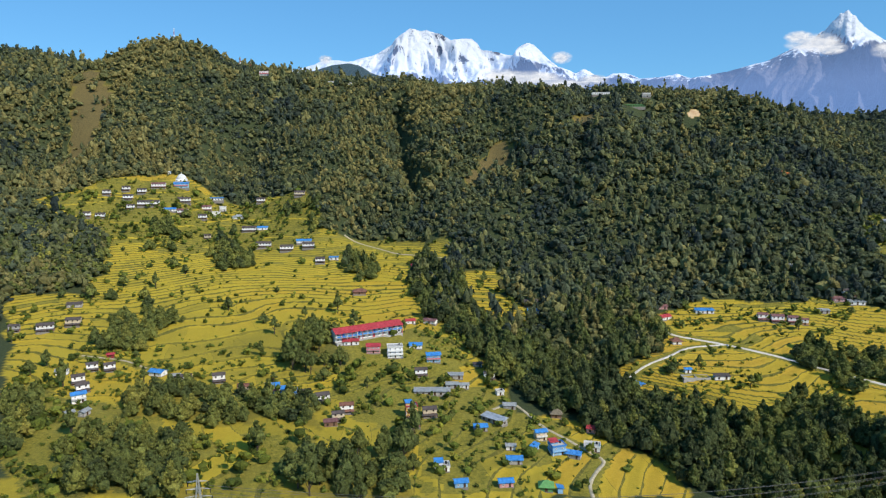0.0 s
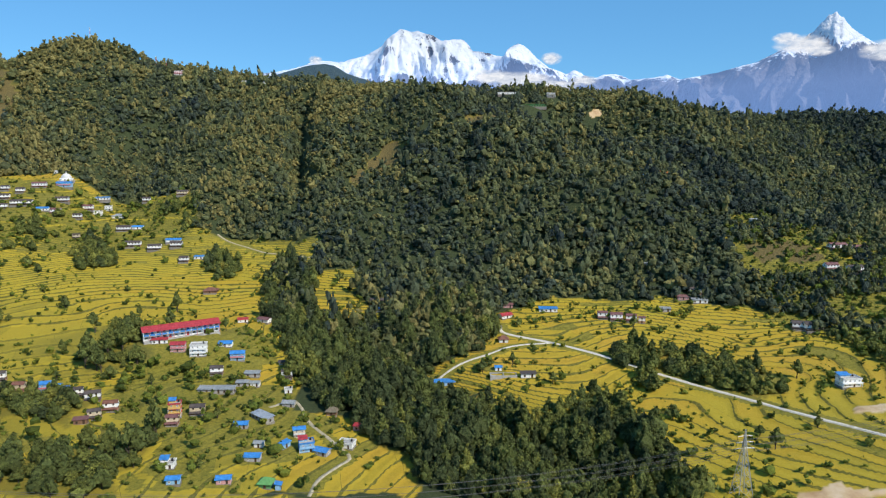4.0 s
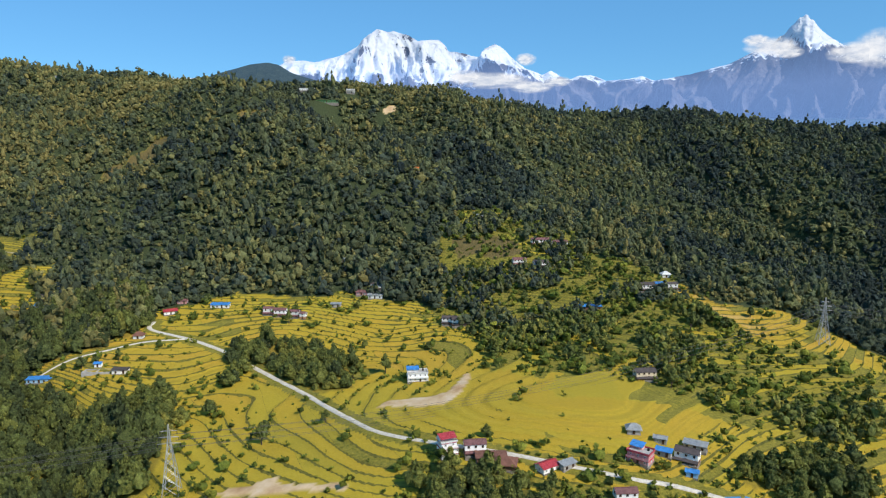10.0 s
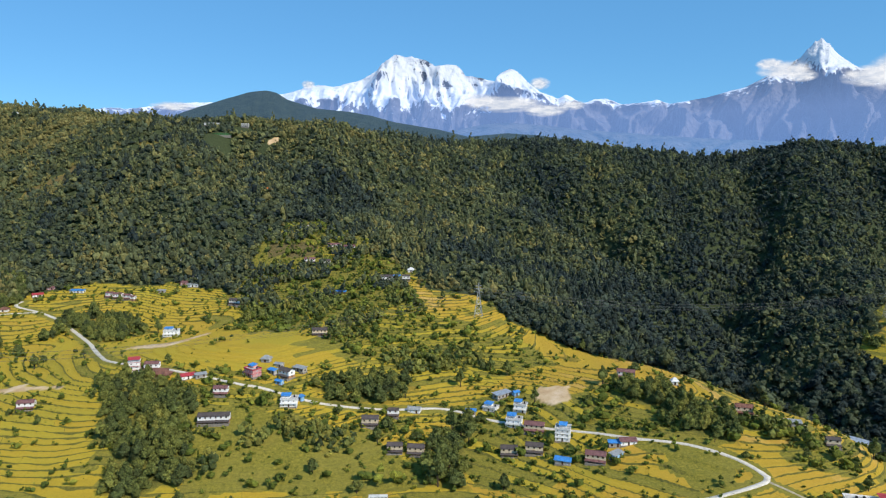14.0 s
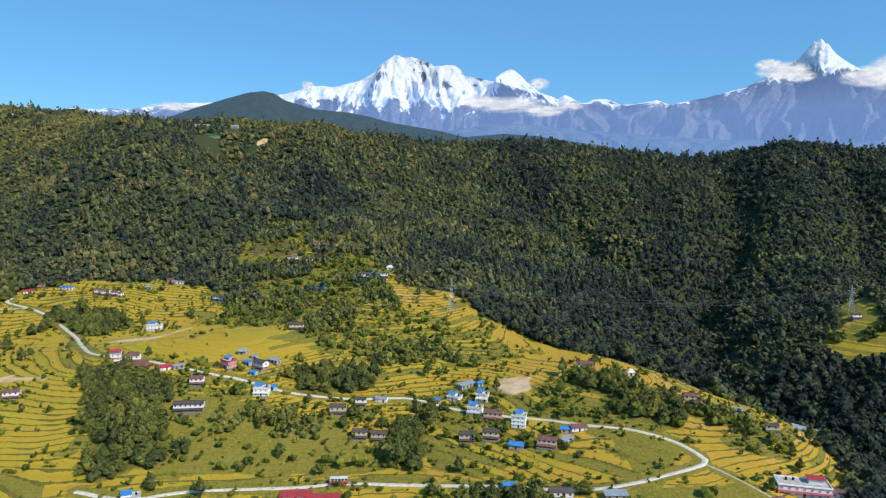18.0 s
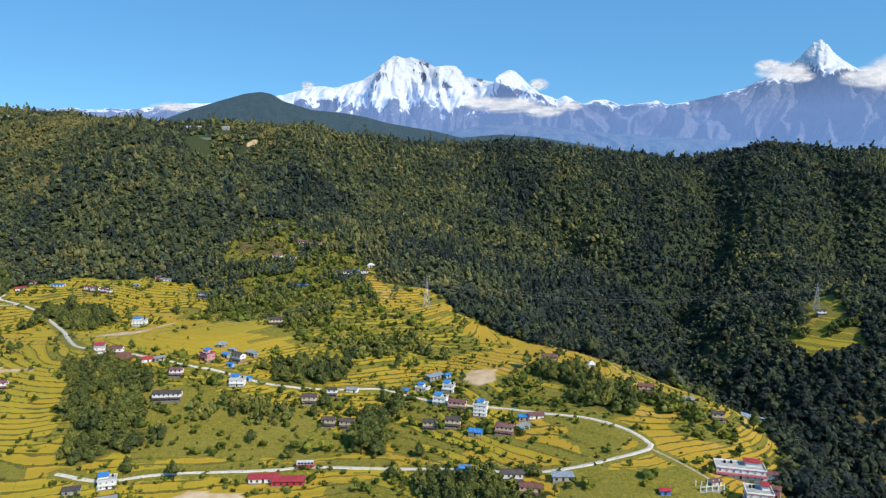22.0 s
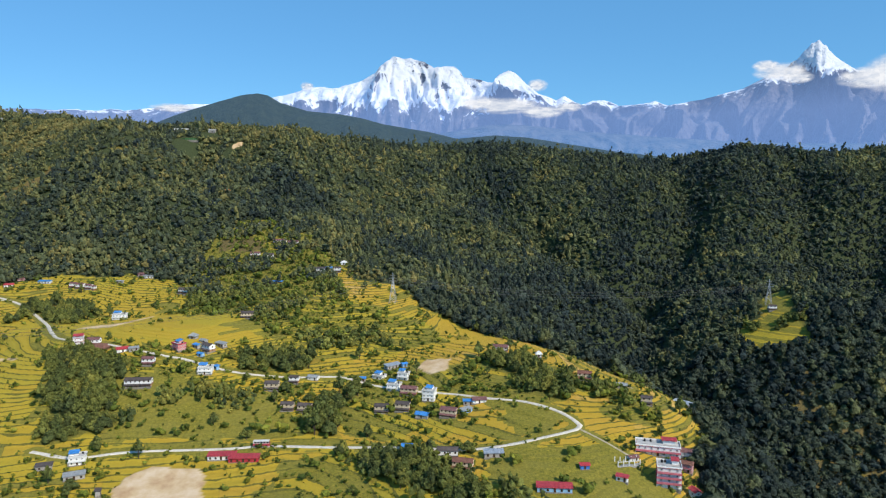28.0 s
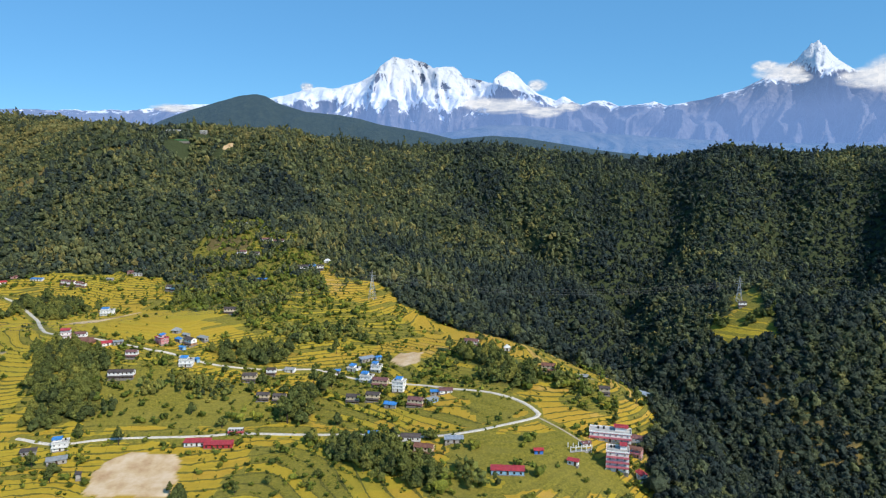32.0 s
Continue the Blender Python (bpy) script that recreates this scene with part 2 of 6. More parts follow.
# the grown-over banks between the terraces, about a foot wide on the flat and wider on the steep
width = math_of(t, "MINIMUM", math_of(t, "ADD", math_of(t, "MULTIPLY", attr(t, "slope"), 0.15), 0.035), 0.27)
width = math_of(t, "MULTIPLY", width, ramp(t, noise_of(t, 0.22, 3), [(0.35, (0.5, 0.5, 0.5)), (0.5, (1.0, 1.0, 1.0)), (0.68, (1.9, 1.9, 1.9))]))
bank_on = math_of(t, "GREATER_THAN", frac, math_of(t, "SUBTRACT", 1.0, width))
side = math_of(t, "FRACT", run, 0)
edge_on = math_of(t, "LESS_THAN", side, 0.004)
on = math_of(t, "MULTIPLY", math_of(t, "MAXIMUM", bank_on, edge_on), attr(t, "terraced"))
bank = ramp(t, fine, [(0.3, (0.036, 0.042, 0.009)), (0.52, (0.115, 0.108, 0.02)), (0.7, (0.24, 0.19, 0.042))])
c = mixed(t, math_of(t, "MULTIPLY", on, 0.93), c, bank)
drygrass = ramp(t, fine, [(0.3, (0.07, 0.06, 0.022)), (0.7, (0.18, 0.13, 0.045))])
c = mixed(t, attr(t, "dry"), c, drygrass)
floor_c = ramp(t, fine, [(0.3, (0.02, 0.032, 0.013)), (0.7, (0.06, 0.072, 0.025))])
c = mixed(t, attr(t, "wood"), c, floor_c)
soil = ramp(t, noise_of(t, 0.35, 6, 0.6), [(0.3, (0.4, 0.24, 0.12)), (0.48, (0.55, 0.385, 0.22)), (0.7, (0.66, 0.52, 0.36))])
c = mixed(t, attr(t, "soil"), c, soil)
t.links.new(c, b.inputs["Base Color"])
bump(t, b, math_of(t, "ADD", fine, grain), 0.7, 0.12)

ROAD, t, b = nodes("gravel_road", 0.95)
t.links.new(ramp(t, noise_of(t, 2.5, 8, 0.7), [(0.3, (0.378, 0.335, 0.271)), (0.55, (0.594, 0.542, 0.467)), (0.8, (0.702, 0.654, 0.574))]), b.inputs["Base Color"])
bump(t, b, noise_of(t, 12.0, 5), 0.5, 0.04)

LANE, t, b = nodes("dirt_lane", 0.95)
t.links.new(ramp(t, noise_of(t, 2.5, 8, 0.7), [(0.3, (0.24, 0.2, 0.12)), (0.55, (0.42, 0.36, 0.25)), (0.8, (0.56, 0.5, 0.39))]), b.inputs["Base Color"])
bump(t, b, noise_of(t, 12.0, 5), 0.5, 0.04)

# ---- the lie of the land ----
EAST = np.array([-220, -130, -80, -35, 10, 55, 100, 140, 175, 205, 235, 285, 430])
NORTH = np.array([-70, 10, 40, 70, 100, 130, 165, 200, 240, 340])
# heights of the valley floor, then of the hillside, west to east, one row for each line north
VALLEY = [
    [-3.7, 1.4, 0.7, -2.4, -5.9, -8.6, -5.8, -2.2, -5.3, -12.7, -32.3, -54.8, -16.4],
    [1.4, 5.4, 4.4, 4.3, 2.1, 0.9, -2.1, -0.5, -1.1, -17.6, -36.9, -37.7, -21.6],
    [4.0, 8.1, 5.6, 9.7, 6.2, 2.4, 3.0, 2.1, 4.7, -8.0, -36.1, -31.8, -18.8],
    [9.4, 11.7, 9.2, 11.1, 7.4, 5.6, 10.0, 6.5, 5.3, -12.4, -15.9, -14.6, -4.3],
    [18.9, 16.2, 14.7, 11.8, 9.5, 8.3, 10.3, 13.0, -1.0, -8.9, 4.7, 3.4, 9.4],
]
HILLSIDE = [
    [32.3, 23.5, 22.1, 15.1, 15.1, 16.2, 19.9, 16.7, 5.6, -4.0, 0.9, 9.5, 17.9],
    [45.7, 34.4, 32.0, 27.0, 31.9, 39.1, 27.2, 19.4, 8.0, 2.0, 4.7, 16.8, 31.4],
    [49.9, 50.8, 50.9, 46.8, 52.3, 53.5, 45.0, 26.1, 25.8, 25.4, 28.3, 36.9, 39.9],
    [43.7, 66.3, 70.2, 61.1, 59.2, 53.9, 53.7, 50.4, 50.4, 48.2, 48.4, 50.0, 42.1],
    [37.6, 12.7, 6.4, 15.0, 16.6, 19.9, 12.3, -0.8, -9.7, -12.6, -6.1, 16.9, 4.2],
]
HEIGHTS = np.array(VALLEY + HILLSIDE)


def bends(c):
    n, h = len(c), np.diff(c)
    a, r = np.eye(n), np.zeros((n, n))
    for i in range(1, n - 1):
        a[i, i - 1:i + 2] = h[i - 1], 2 * (h[i - 1] + h[i]), h[i]
        r[i, i - 1:i + 2] = 6 / h[i - 1], -6 / h[i - 1] - 6 / h[i], 6 / h[i]
    return np.linalg.solve(a, r)


BENDS = {id(EAST): bends(EAST), id(NORTH): bends(NORTH)}


def weights(c, x):
    x = np.clip(x, c[0], c[-1])
    k = np.clip(np.searchsorted(c, x) - 1, 0, len(c) - 2)
    h = c[k + 1] - c[k]
    a = (c[k + 1] - x) / h
    d = 1 - a
    w = np.zeros((len(x), len(c)))
    r = np.arange(len(x))
    w[r, k] += a
    w[r, k + 1] += d
    m = BENDS[id(c)]
    return w + ((a ** 3 - a) * h * h / 6)[:, None] * m[k] + ((d ** 3 - d) * h * h / 6)[:, None] * m[k + 1]


def hashed(i, j, seed):
    v = np.sin(i * 127.1 + j * 311.7 + seed * 74.7) * 43758.5453
    return v - np.floor(v)


def rough_of(x, y, size, seed):
    """Smooth noise, -1 to 1."""
    x, y = x / size, y / size
    i, j = np.floor(x), np.floor(y)
    u, v = x - i, y - j
    u, v = u * u * (3 - 2 * u), v * v * (3 - 2 * v)
    low = hashed(i, j, seed) * (1 - u) + hashed(i + 1, j, seed) * u
    high = hashed(i, j + 1, seed) * (1 - u) + hashed(i + 1, j + 1, seed) * u
    return 2 * (low * (1 - v) + high * v) - 1


def inside(poly, x, y):
    p = np.array(poly)
    hit = np.zeros(x.shape, bool)
    for (x0, y0), (x1, y1) in zip(p, np.roll(p, -1, 0)):
        if y0 == y1:
            continue
        hit ^= ((y0 > y) != (y1 > y)) & (x < (x1 - x0) * (y - y0) / (y1 - y0) + x0)
    return hit


def within(polys, x, y, wobble=1.2):
    xx = x + wobble * rough_of(x, y, 4.0, 3) + 0.5 * wobble * rough_of(x, y, 1.6, 4)
    yy = y + wobble * rough_of(x, y, 4.0, 5) + 0.5 * wobble * rough_of(x, y, 1.6, 6)
    m = np.zeros(x.shape, bool)
    for p in polys:
        m |= inside(p, xx, yy)
    return m


def to_line(line, x, y):
    """The distance to a line of points, and how far along it (0 to 1) the nearest point lies."""
    best, along = np.full(x.shape, 1e9), np.zeros(x.shape)
    p = np.array(line, float)
    for k in range(len(p) - 1):
        d = p[k + 1] - p[k]
        s = np.clip(((x - p[k, 0]) * d[0] + (y - p[k, 1]) * d[1]) / (d @ d), 0, 1)
        r = np.hypot(x - p[k, 0] - s * d[0], y - p[k, 1] - s * d[1])
        along = np.where(r < best, (k + s) / (len(p) - 1), along)
        best = np.minimum(best, r)
    return best, along


# land cover, as outlines on the plan
WEST_FIELDS = [(-90.2, 147.2), (-80.2, 163.2), (-70.4, 169.5), (-53.7, 170.7), (-33.2, 164.1), (-26.3, 147.4), (-21.9, 147.9), (-10.5, 146.4), (0.7, 142.3), (0.7, 136.5), (-7.3, 133.7), (-1.4, 118), (-0.9, 112.9), (4.1, 101), (9.1, 85.4), (8.2, 80.1), (15, 78.2), (19.3, 73.3), (23, 70.1), (25, 62.8), (-4.3, 56.5), (-23.4, 53.4), (-37.5, 53.3), (-52.5, 76.3), (-72.5, 107.9), (-60.3, 112.2), (-67.8, 134), (-84.9, 142.3)]
CLEARING = [(1.5, 126), (3.9, 131.4), (9.9, 132), (11.8, 126.8), (10.2, 123.3), (15.5, 117.5), (17.8, 112.8), (6, 111.7)]
EAST_FIELDS = [(34.2, 108.1), (36.7, 115.4), (50.4, 122.1), (66.9, 118.7), (81.5, 114.8), (90.7, 104.9), (99.5, 104.1), (109, 105.1), (117.8, 116.2), (125.8, 111.3), (129.8, 104.2), (140.5, 100.9), (146, 93.3), (157, 80), (176, 66.5), (187, 60), (194.5, 53.5), (190.5, 43), (186.2, 33), (183, 22), (177, 5), (172, -72), (60, -72), (30, 40)]
UPPER_HAMLET = [(84, 108), (85.8, 133.6), (90.8, 145), (97.6, 149), (111, 137), (118, 124), (126, 114), (122, 106), (100, 106)]
SPUR_FIELD = [(219.7, 100.1), (224.2, 103.1), (228.2, 106.2), (232.3, 112.0), (246.8, 130.9), (234.9, 104.6), (234.9, 100.1), (234.3, 94.3), (233.2, 90.9), (226.0, 93.1)]
FORK_FIELD = [(24, 92.5), (26, 97.5), (33, 99.5), (41, 104), (40, 94), (29, 89)]
SOUTH_LAND = [(-2600, -2700), (172, -2700), (177, 5), (182, 22), (100, 30), (60, 40), (25, 60), (-40, 56), (-60, 62), (-110, 70), (-2600, 70)]
OPEN_LAND = [SOUTH_LAND, FORK_FIELD, WEST_FIELDS, CLEARING, EAST_FIELDS, UPPER_HAMLET, SPUR_FIELD]
GULLY_WOOD = [(-5, 119.8), (-7.2, 131.7), (-4.9, 138.2), (1.5, 129.7), (5.8, 111.7), (19.5, 111.8), (25.8, 125.6), (34.7, 120.1), (37.1, 110.5), (36.9, 103.6), (32.8, 99.7), (24.7, 95.5), (25.4, 90.9), (30.6, 86.9), (36, 86.4), (44, 79), (51.3, 75.9), (53.5, 71.2), (53.6, 66.8), (55.1, 62.6), (26, 61.9), (22.6, 68.5), (17.8, 74.9), (10.6, 83), (5.1, 93.5)]
ROADSIDE_WOOD = [(52.7, 99.4), (56, 101.5), (63.9, 101.5), (71.9, 95.1), (72.6, 83.5), (69.8, 82.2), (60.7, 91.6), (55.1, 94.7)]
LOWER_WOOD = [(80.6, 59), (84.2, 61.3), (95.7, 55.9), (97.7, 52.6), (98.8, 46.2), (102.6, 41.2), (102.1, 36.5), (93.7, 36.3), (90.7, 44), (85.6, 50)]
SCHOOL_WOOD = [(-23.9, 96.5), (-21.8, 102.8), (-17, 100.8), (-14.5, 90.1), (-16.9, 85.9), (-21.2, 88.2)]
SOUTH_WOOD = [(-31.4, 53.1), (-35.2, 61.2), (-34, 64.3), (-26.4, 65.3), (-23.4, 59.4), (-21.5, 53.6)]
BIG_TREES = [(-13.5, 54.7), (-13.6, 59.8), (-10.7, 65.2), (-4.1, 66.8), (-2.5, 56.9)]
VILLAGE_WOOD = [(-38, 75.7), (-31.1, 77.8), (-24.1, 75), (-14.9, 75), (-13.9, 70), (-22.4, 69.3), (-27.6, 68.4), (-34.9, 69.2)]
LONE_GROVE = [(-52.6, 104.4), (-45.3, 100.9), (-41.6, 91.2), (-45.6, 91.3)]
WEST_WOOD = [(-90, 136.1), (-79.4, 138.8), (-66.8, 132.9), (-62, 120.6), (-63, 111.8), (-72.9, 108.4)]
LANE_WOOD = [(113.2, 60), (118.9, 64.7), (125.4, 67.2), (129.1, 63.3), (124.7, 58.6), (116.6, 56.9)]
MID_WOOD = [(128.9, 38.9), (131.8, 45.6), (133.9, 53.5), (136.7, 57.4), (136.1, 49.1), (134.8, 38)]
TRACK_WOOD = [(158, 61.4), (166.4, 61.6), (168.2, 52.5), (173.2, 46.2), (170.8, 41.7), (162.7, 49)]
TERRACE_WOOD = [(139.6, 31.5), (144.9, 31.4), (154.8, 25.4), (157.8, 20.5), (156.4, 17.2), (151.9, 17.9), (149.8, 21.1), (142.6, 25.6)]
SLOPE_WOOD = [(88.3, 101), (91.6, 111.1), (102.8, 112.2), (116, 108.7), (121.4, 102.7), (121.2, 90.9), (116.3, 85.6), (105.4, 87.1), (96.5, 84.4)]
WOODS = [GULLY_WOOD, ROADSIDE_WOOD, LOWER_WOOD, SCHOOL_WOOD, SOUTH_WOOD, BIG_TREES, VILLAGE_WOOD, LONE_GROVE, WEST_WOOD, LANE_WOOD, MID_WOOD, TRACK_WOOD, TERRACE_WOOD]
BARE_YARD = [(110.1, 28.3), (112.8, 30.6), (118.3, 29.9), (120.6, 27.6), (121.9, 20.3), (110.7, 20.4), (109.3, 25)]
DRY_BED = [(77, 75.9), (78.3, 77.8), (83.5, 77.8), (85.8, 78.9), (87.4, 84.4), (87.8, 86.6), (88.6, 85.2), (87.4, 78.4), (85.1, 74.6), (81.9, 74.8)]
LOWER_BED = [(60.6, 62), (66.3, 63), (67.5, 63.8), (67.7, 62.5), (71, 61.5), (75.5, 60.4), (75.5, 59.4), (68.6, 61.1), (66.3, 60.8)]
OVAL_PLOT = [(147, 60.3), (147.9, 63.1), (152.1, 63.3), (152, 58.6), (149.3, 57.6)]
LANDSLIP = [(74.8, 199.5), (72.5, 200.5), (70.8, 198.2), (72, 196.4), (74.6, 197.2)]
BARE_SOIL = [BARE_YARD, DRY_BED, LOWER_BED, OVAL_PLOT, LANDSLIP]
DRY_SLOPE = [(9.4, 170.5), (12.6, 180.4), (16.6, 179.4), (18.7, 170.5), (12.8, 167.2)]
WEST_SLOPE = [(-116.2, 215.9), (-114.3, 224.8), (-101.3, 210.3), (-97.8, 195.2), (-100.2, 180.8), (-101.2, 168.9), (-105.8, 174.6), (-106, 189.2)]
LOW_SLOPE = [(3.9, 167.6), (9.4, 170.1), (10.6, 165.4), (6.3, 161.6)]
RIDGE_GRASS = [(74, 208), (90, 216), (98, 222), (94, 214), (82, 205)]
PATCH = [(34.2, 183), (41.2, 185.2), (43.5, 177.3), (37.2, 176.6)]
PATCH_B = [(88.6, 132.4), (100.9, 131.2), (101.1, 125.4), (89.4, 126.6)]
DRY_GRASS = [DRY_SLOPE, WEST_SLOPE, LOW_SLOPE, RIDGE_GRASS, PATCH, PATCH_B]
ROADS = [
    ("main_road", 1.3, [(37.5, 110.5), (38.1, 107.5), (45.3, 104), (51.6, 99.8), (56.5, 95.2), (61.9, 89.5), (66.6, 84), (70.5, 78.4), (74, 73.5), (77.7, 69.1), (83.2, 65.8), (91.8, 62.2), (97.4, 60.1), (102.9, 58.6), (105.6, 58.3), (113, 56.4), (118.3, 56.1), (124.8, 56.7), (133, 58.2), (139.4, 55.2), (147.6, 51.1), (153.8, 48.2), (157.9, 46), (164.2, 43.4), (168.4, 40.3), (170.5, 37.2), (170.4, 35.6), (166.1, 33.7), (159.5, 31.8), (153.8, 31.6), (148, 33.2), (141.2, 34.6), (127.8, 35.8), (120.1, 34.8), (110.5, 33.8), (106, 33), (100.9, 31.7), (94.5, 32.9)]),
    ("fork_road", 0.9, [(45.3, 104), (38.9, 102.4), (33.8, 98.5), (28.1, 95.6), (24.7, 93.2)]),
    ("village_lane", 0.8, [(6.1, 78.8), (8.4, 81.1), (9.9, 79.5), (11.5, 75.9), (14, 72.8), (16.4, 69.9), (17.4, 68.2), (16.1, 65.9), (14.8, 63.1), (14.5, 60.1)]),
    ("hill_lane", 0.8, [(-21.8, 147.2), (-16.5, 144.6), (-10.2, 141.5), (-4, 138.8), (1.9, 136.1)]),
    ("hotel_track", 0.7, [(170.4, 35.6), (173.3, 32.7), (176, 29.8)]),
    ("foot_track", 0.4, [(166.5, 62), (167.5, 57.3), (170.8, 53.3), (175.7, 50.4), (181.3, 47.3)]),
    ("west_lane", 0.6, [(-49.7, 88.9), (-46.2, 88.2), (-42.7, 87.2), (-39, 84.8)]),
]
MEADOW = [(89.1, 53.2), (109.5, 52.3), (120.6, 50.9), (129.7, 43.6), (128.8, 38.4), (103.1, 36.6), (100.8, 44.2)]
HOTEL_MEADOW = [(157.8, 30.6), (174, 31.8), (178.8, 24.7), (180.8, 20.7), (157.8, 16.3), (157.1, 22.6)]
VILLAGE_GREEN = [(-15.1, 88.9), (8, 85.2), (13.6, 78), (13.4, 69.6), (-1.2, 57.3), (-3.9, 68.2), (-12.3, 75.6)]
SCRUB_SLOPE = [(96.1, 79), (110.9, 93.3), (123.9, 100.6), (129.1, 81.3), (123.7, 72.1), (110.5, 71.8)]
GARDEN = [(153, 55.3), (164.7, 50.8), (170.4, 42.1), (156.1, 45.7)]
WEST_GREEN = [(-59.1, 86.7), (-37.4, 72.3), (-25.9, 64), (-13.7, 68.8), (-14.1, 54.8), (-37.6, 53.5)]
HAMLET_GREEN = [(-88.3, 146.2), (-79.7, 162.1), (-53.4, 169.5), (-33, 163.4), (-25.8, 144.9), (-65.7, 131.9), (-84.1, 140.8)]
POND_FIELD = [(160.6, 42.1), (165.9, 42.2), (168.2, 38.2), (166.6, 35), (162, 34.4)]
GREEN_LAND = [UPPER_HAMLET, MEADOW, HOTEL_MEADOW, VILLAGE_GREEN, SCRUB_SLOPE, GARDEN, WEST_GREEN, HAMLET_GREEN, POND_FIELD]
STRIPED = [[(115, 87), (131, 92), (146, 84), (152, 74), (143, 67), (123, 67.5), (114.5, 73)], [(133.0, 59.7), (141.9, 64.8), (156.5, 59.2), (155.0, 47.0), (151.7, 36.6), (134.9, 38.9)], [(127.6, 32.2), (137.6, 35.9), (163.4, 19.7), (163.2, 16.1), (129.3, 19.6)]]
SCHOOL_YARD = [(-18, 90), (-16, 99), (-3, 104), (3, 98), (2, 88), (-10, 85)]
SCRUB_LANE = [(154.1, 59.9), (168, 58.7), (179.6, 47.7), (185.8, 42.1), (182.1, 36.3), (174.9, 42.7), (163.1, 49.2), (152.7, 49.7)]
SCRUB_BAND = [(114.6, 69.6), (125.1, 80.8), (140.9, 74.3), (151.5, 68.9), (154.5, 61.7), (147.3, 65.6), (138.6, 69), (123.9, 68.3)]
SCRUB_HIGH = [(94.2, 85.3), (88.3, 109.2), (102.1, 116.2), (123.5, 108.7), (129.9, 93.1), (132.2, 81.6), (123.6, 73.1), (109.9, 75.2)]
SCRUB_LOW = [(136, 35.2), (149.8, 30.5), (162.7, 19.7), (162.5, 15.8), (150.9, 16.5), (139.6, 25.3)]
SCRUB_HOUSES = [(114.1, 52.9), (124.9, 55.3), (136, 49.1), (135.5, 38.8), (126, 39.9), (115.4, 45.7)]
SCRUB_GROVE = [(79.2, 59.3), (94.3, 57.4), (106.7, 57), (114, 48.5), (108, 44), (101, 36), (93.8, 36.1)]
FLAT_FIELDS = [[(99.1, 83.7), (111.9, 78.1), (118.2, 72.1), (110.6, 65.2), (98.1, 62.9), (88.5, 67.8), (94.6, 75.2)], [(95.3, 89.5), (95.7, 78.8), (87.2, 66.1), (80.4, 72.1), (76.8, 78.4), (86.6, 81.0)]]
SCRUB_EAST = [(114.8, 95.7), (129.8, 91.7), (139.8, 83.8), (128.6, 67.1), (123.5, 72.0), (115.4, 77.7)]
SCRUB_FORK = [(49, 87.4), (52.9, 89.1), (57.2, 93.9), (57, 87.1), (54.2, 82.2), (50.3, 72.1), (42.9, 75.3), (41.3, 81.4)]
# loose clumps of trees between the fields and the houses
CLUMPS = [[(-66.7, 141.8), (-55.8, 148), (-50.6, 134.7), (-60.1, 129.2)], [(-48.8, 143.7), (-42.1, 145.8), (-38.1, 133.1), (-44.3, 131.2)],
          [(-40.5, 157.2), (-32.2, 159.1), (-27, 148.3), (-35.7, 147.5)], [(-21, 145.4), (-15.5, 146.8), (-13.2, 129.3), (-17.7, 129.2)],
          [(-58.5, 112.3), (-50.4, 114.9), (-41.4, 92.3), (-47.6, 91.7)], [(-53.5, 77.5), (-49.3, 77.2), (-40.2, 62.2), (-43.1, 61.5)], SCRUB_FORK]
SPUR_CLUMPS = [[(227.1, 98.0), (228.7, 101.0), (232.6, 98.2), (231.2, 95.7)], [(222.1, 100.4), (223.3, 103.0), (225.5, 101.3), (224.2, 98.7)], [(233.0, 98.0), (234.9, 101.4), (237.4, 99.9), (235.7, 96.9)]]
SCRUB = [SCRUB_FORK, SCRUB_EAST, SCRUB_LANE, SCRUB_BAND, SCRUB_HIGH, SCRUB_LOW, SCRUB_HOUSES, SCRUB_GROVE]
STRIPED.append(SPUR_FIELD)
GREEN_LAND += [SCHOOL_YARD, SCRUB_EAST, SCRUB_LANE, SCRUB_HIGH, SCRUB_GROVE]
ROCKY = [[(222, 88), (228, 92), (232, 82), (226, 76)], [(230, 76), (238, 78), (242, 66), (232, 60)], [(220, 70), (228, 70), (228, 60), (221, 60)]]
DRY_GRASS += ROCKY

RAVINE = [(188, 128), (196, 108), (201, 86), (208, 62), (214, 38), (222, 8), (230, -40)]
STREAM = [(14, 108), (22, 96), (32, 86), (40, 74), (46, 62), (52, 40), (54, 10)]
FOLDS = [([(-15.3, 219), (-11.6, 193.3), (-9.1, 175.5), (-6.1, 163.9)], 3.0, 2.4), ([(250, 240), (245, 212), (243, 193), (238, 184), (231, 177), (223, 168), (216, 155), (211, 138), (206, 120)], 8.5, 8.0), ([(312, 192), (301, 170), (281, 146), (262, 128)], 10.0, 11.0),
         ([(166, 206), (178, 194), (191, 178), (202, 166), (212, 153)], 5.5, 6.5), ([(290, 214), (283, 190), (272, 168), (262, 150)], 5.0, 7.0), ([(60, 200), (64, 180), (66, 160)], 5.5, 9.0), ([(16, 190), (12, 170), (8, 160)], 3.5, 6.0),
         ([(-60, 205), (-55, 185), (-52, 165)], 4.0, 8.0), ([(-112, 200), (-104, 180), (-100, 160)], 4.5, 8.0)]
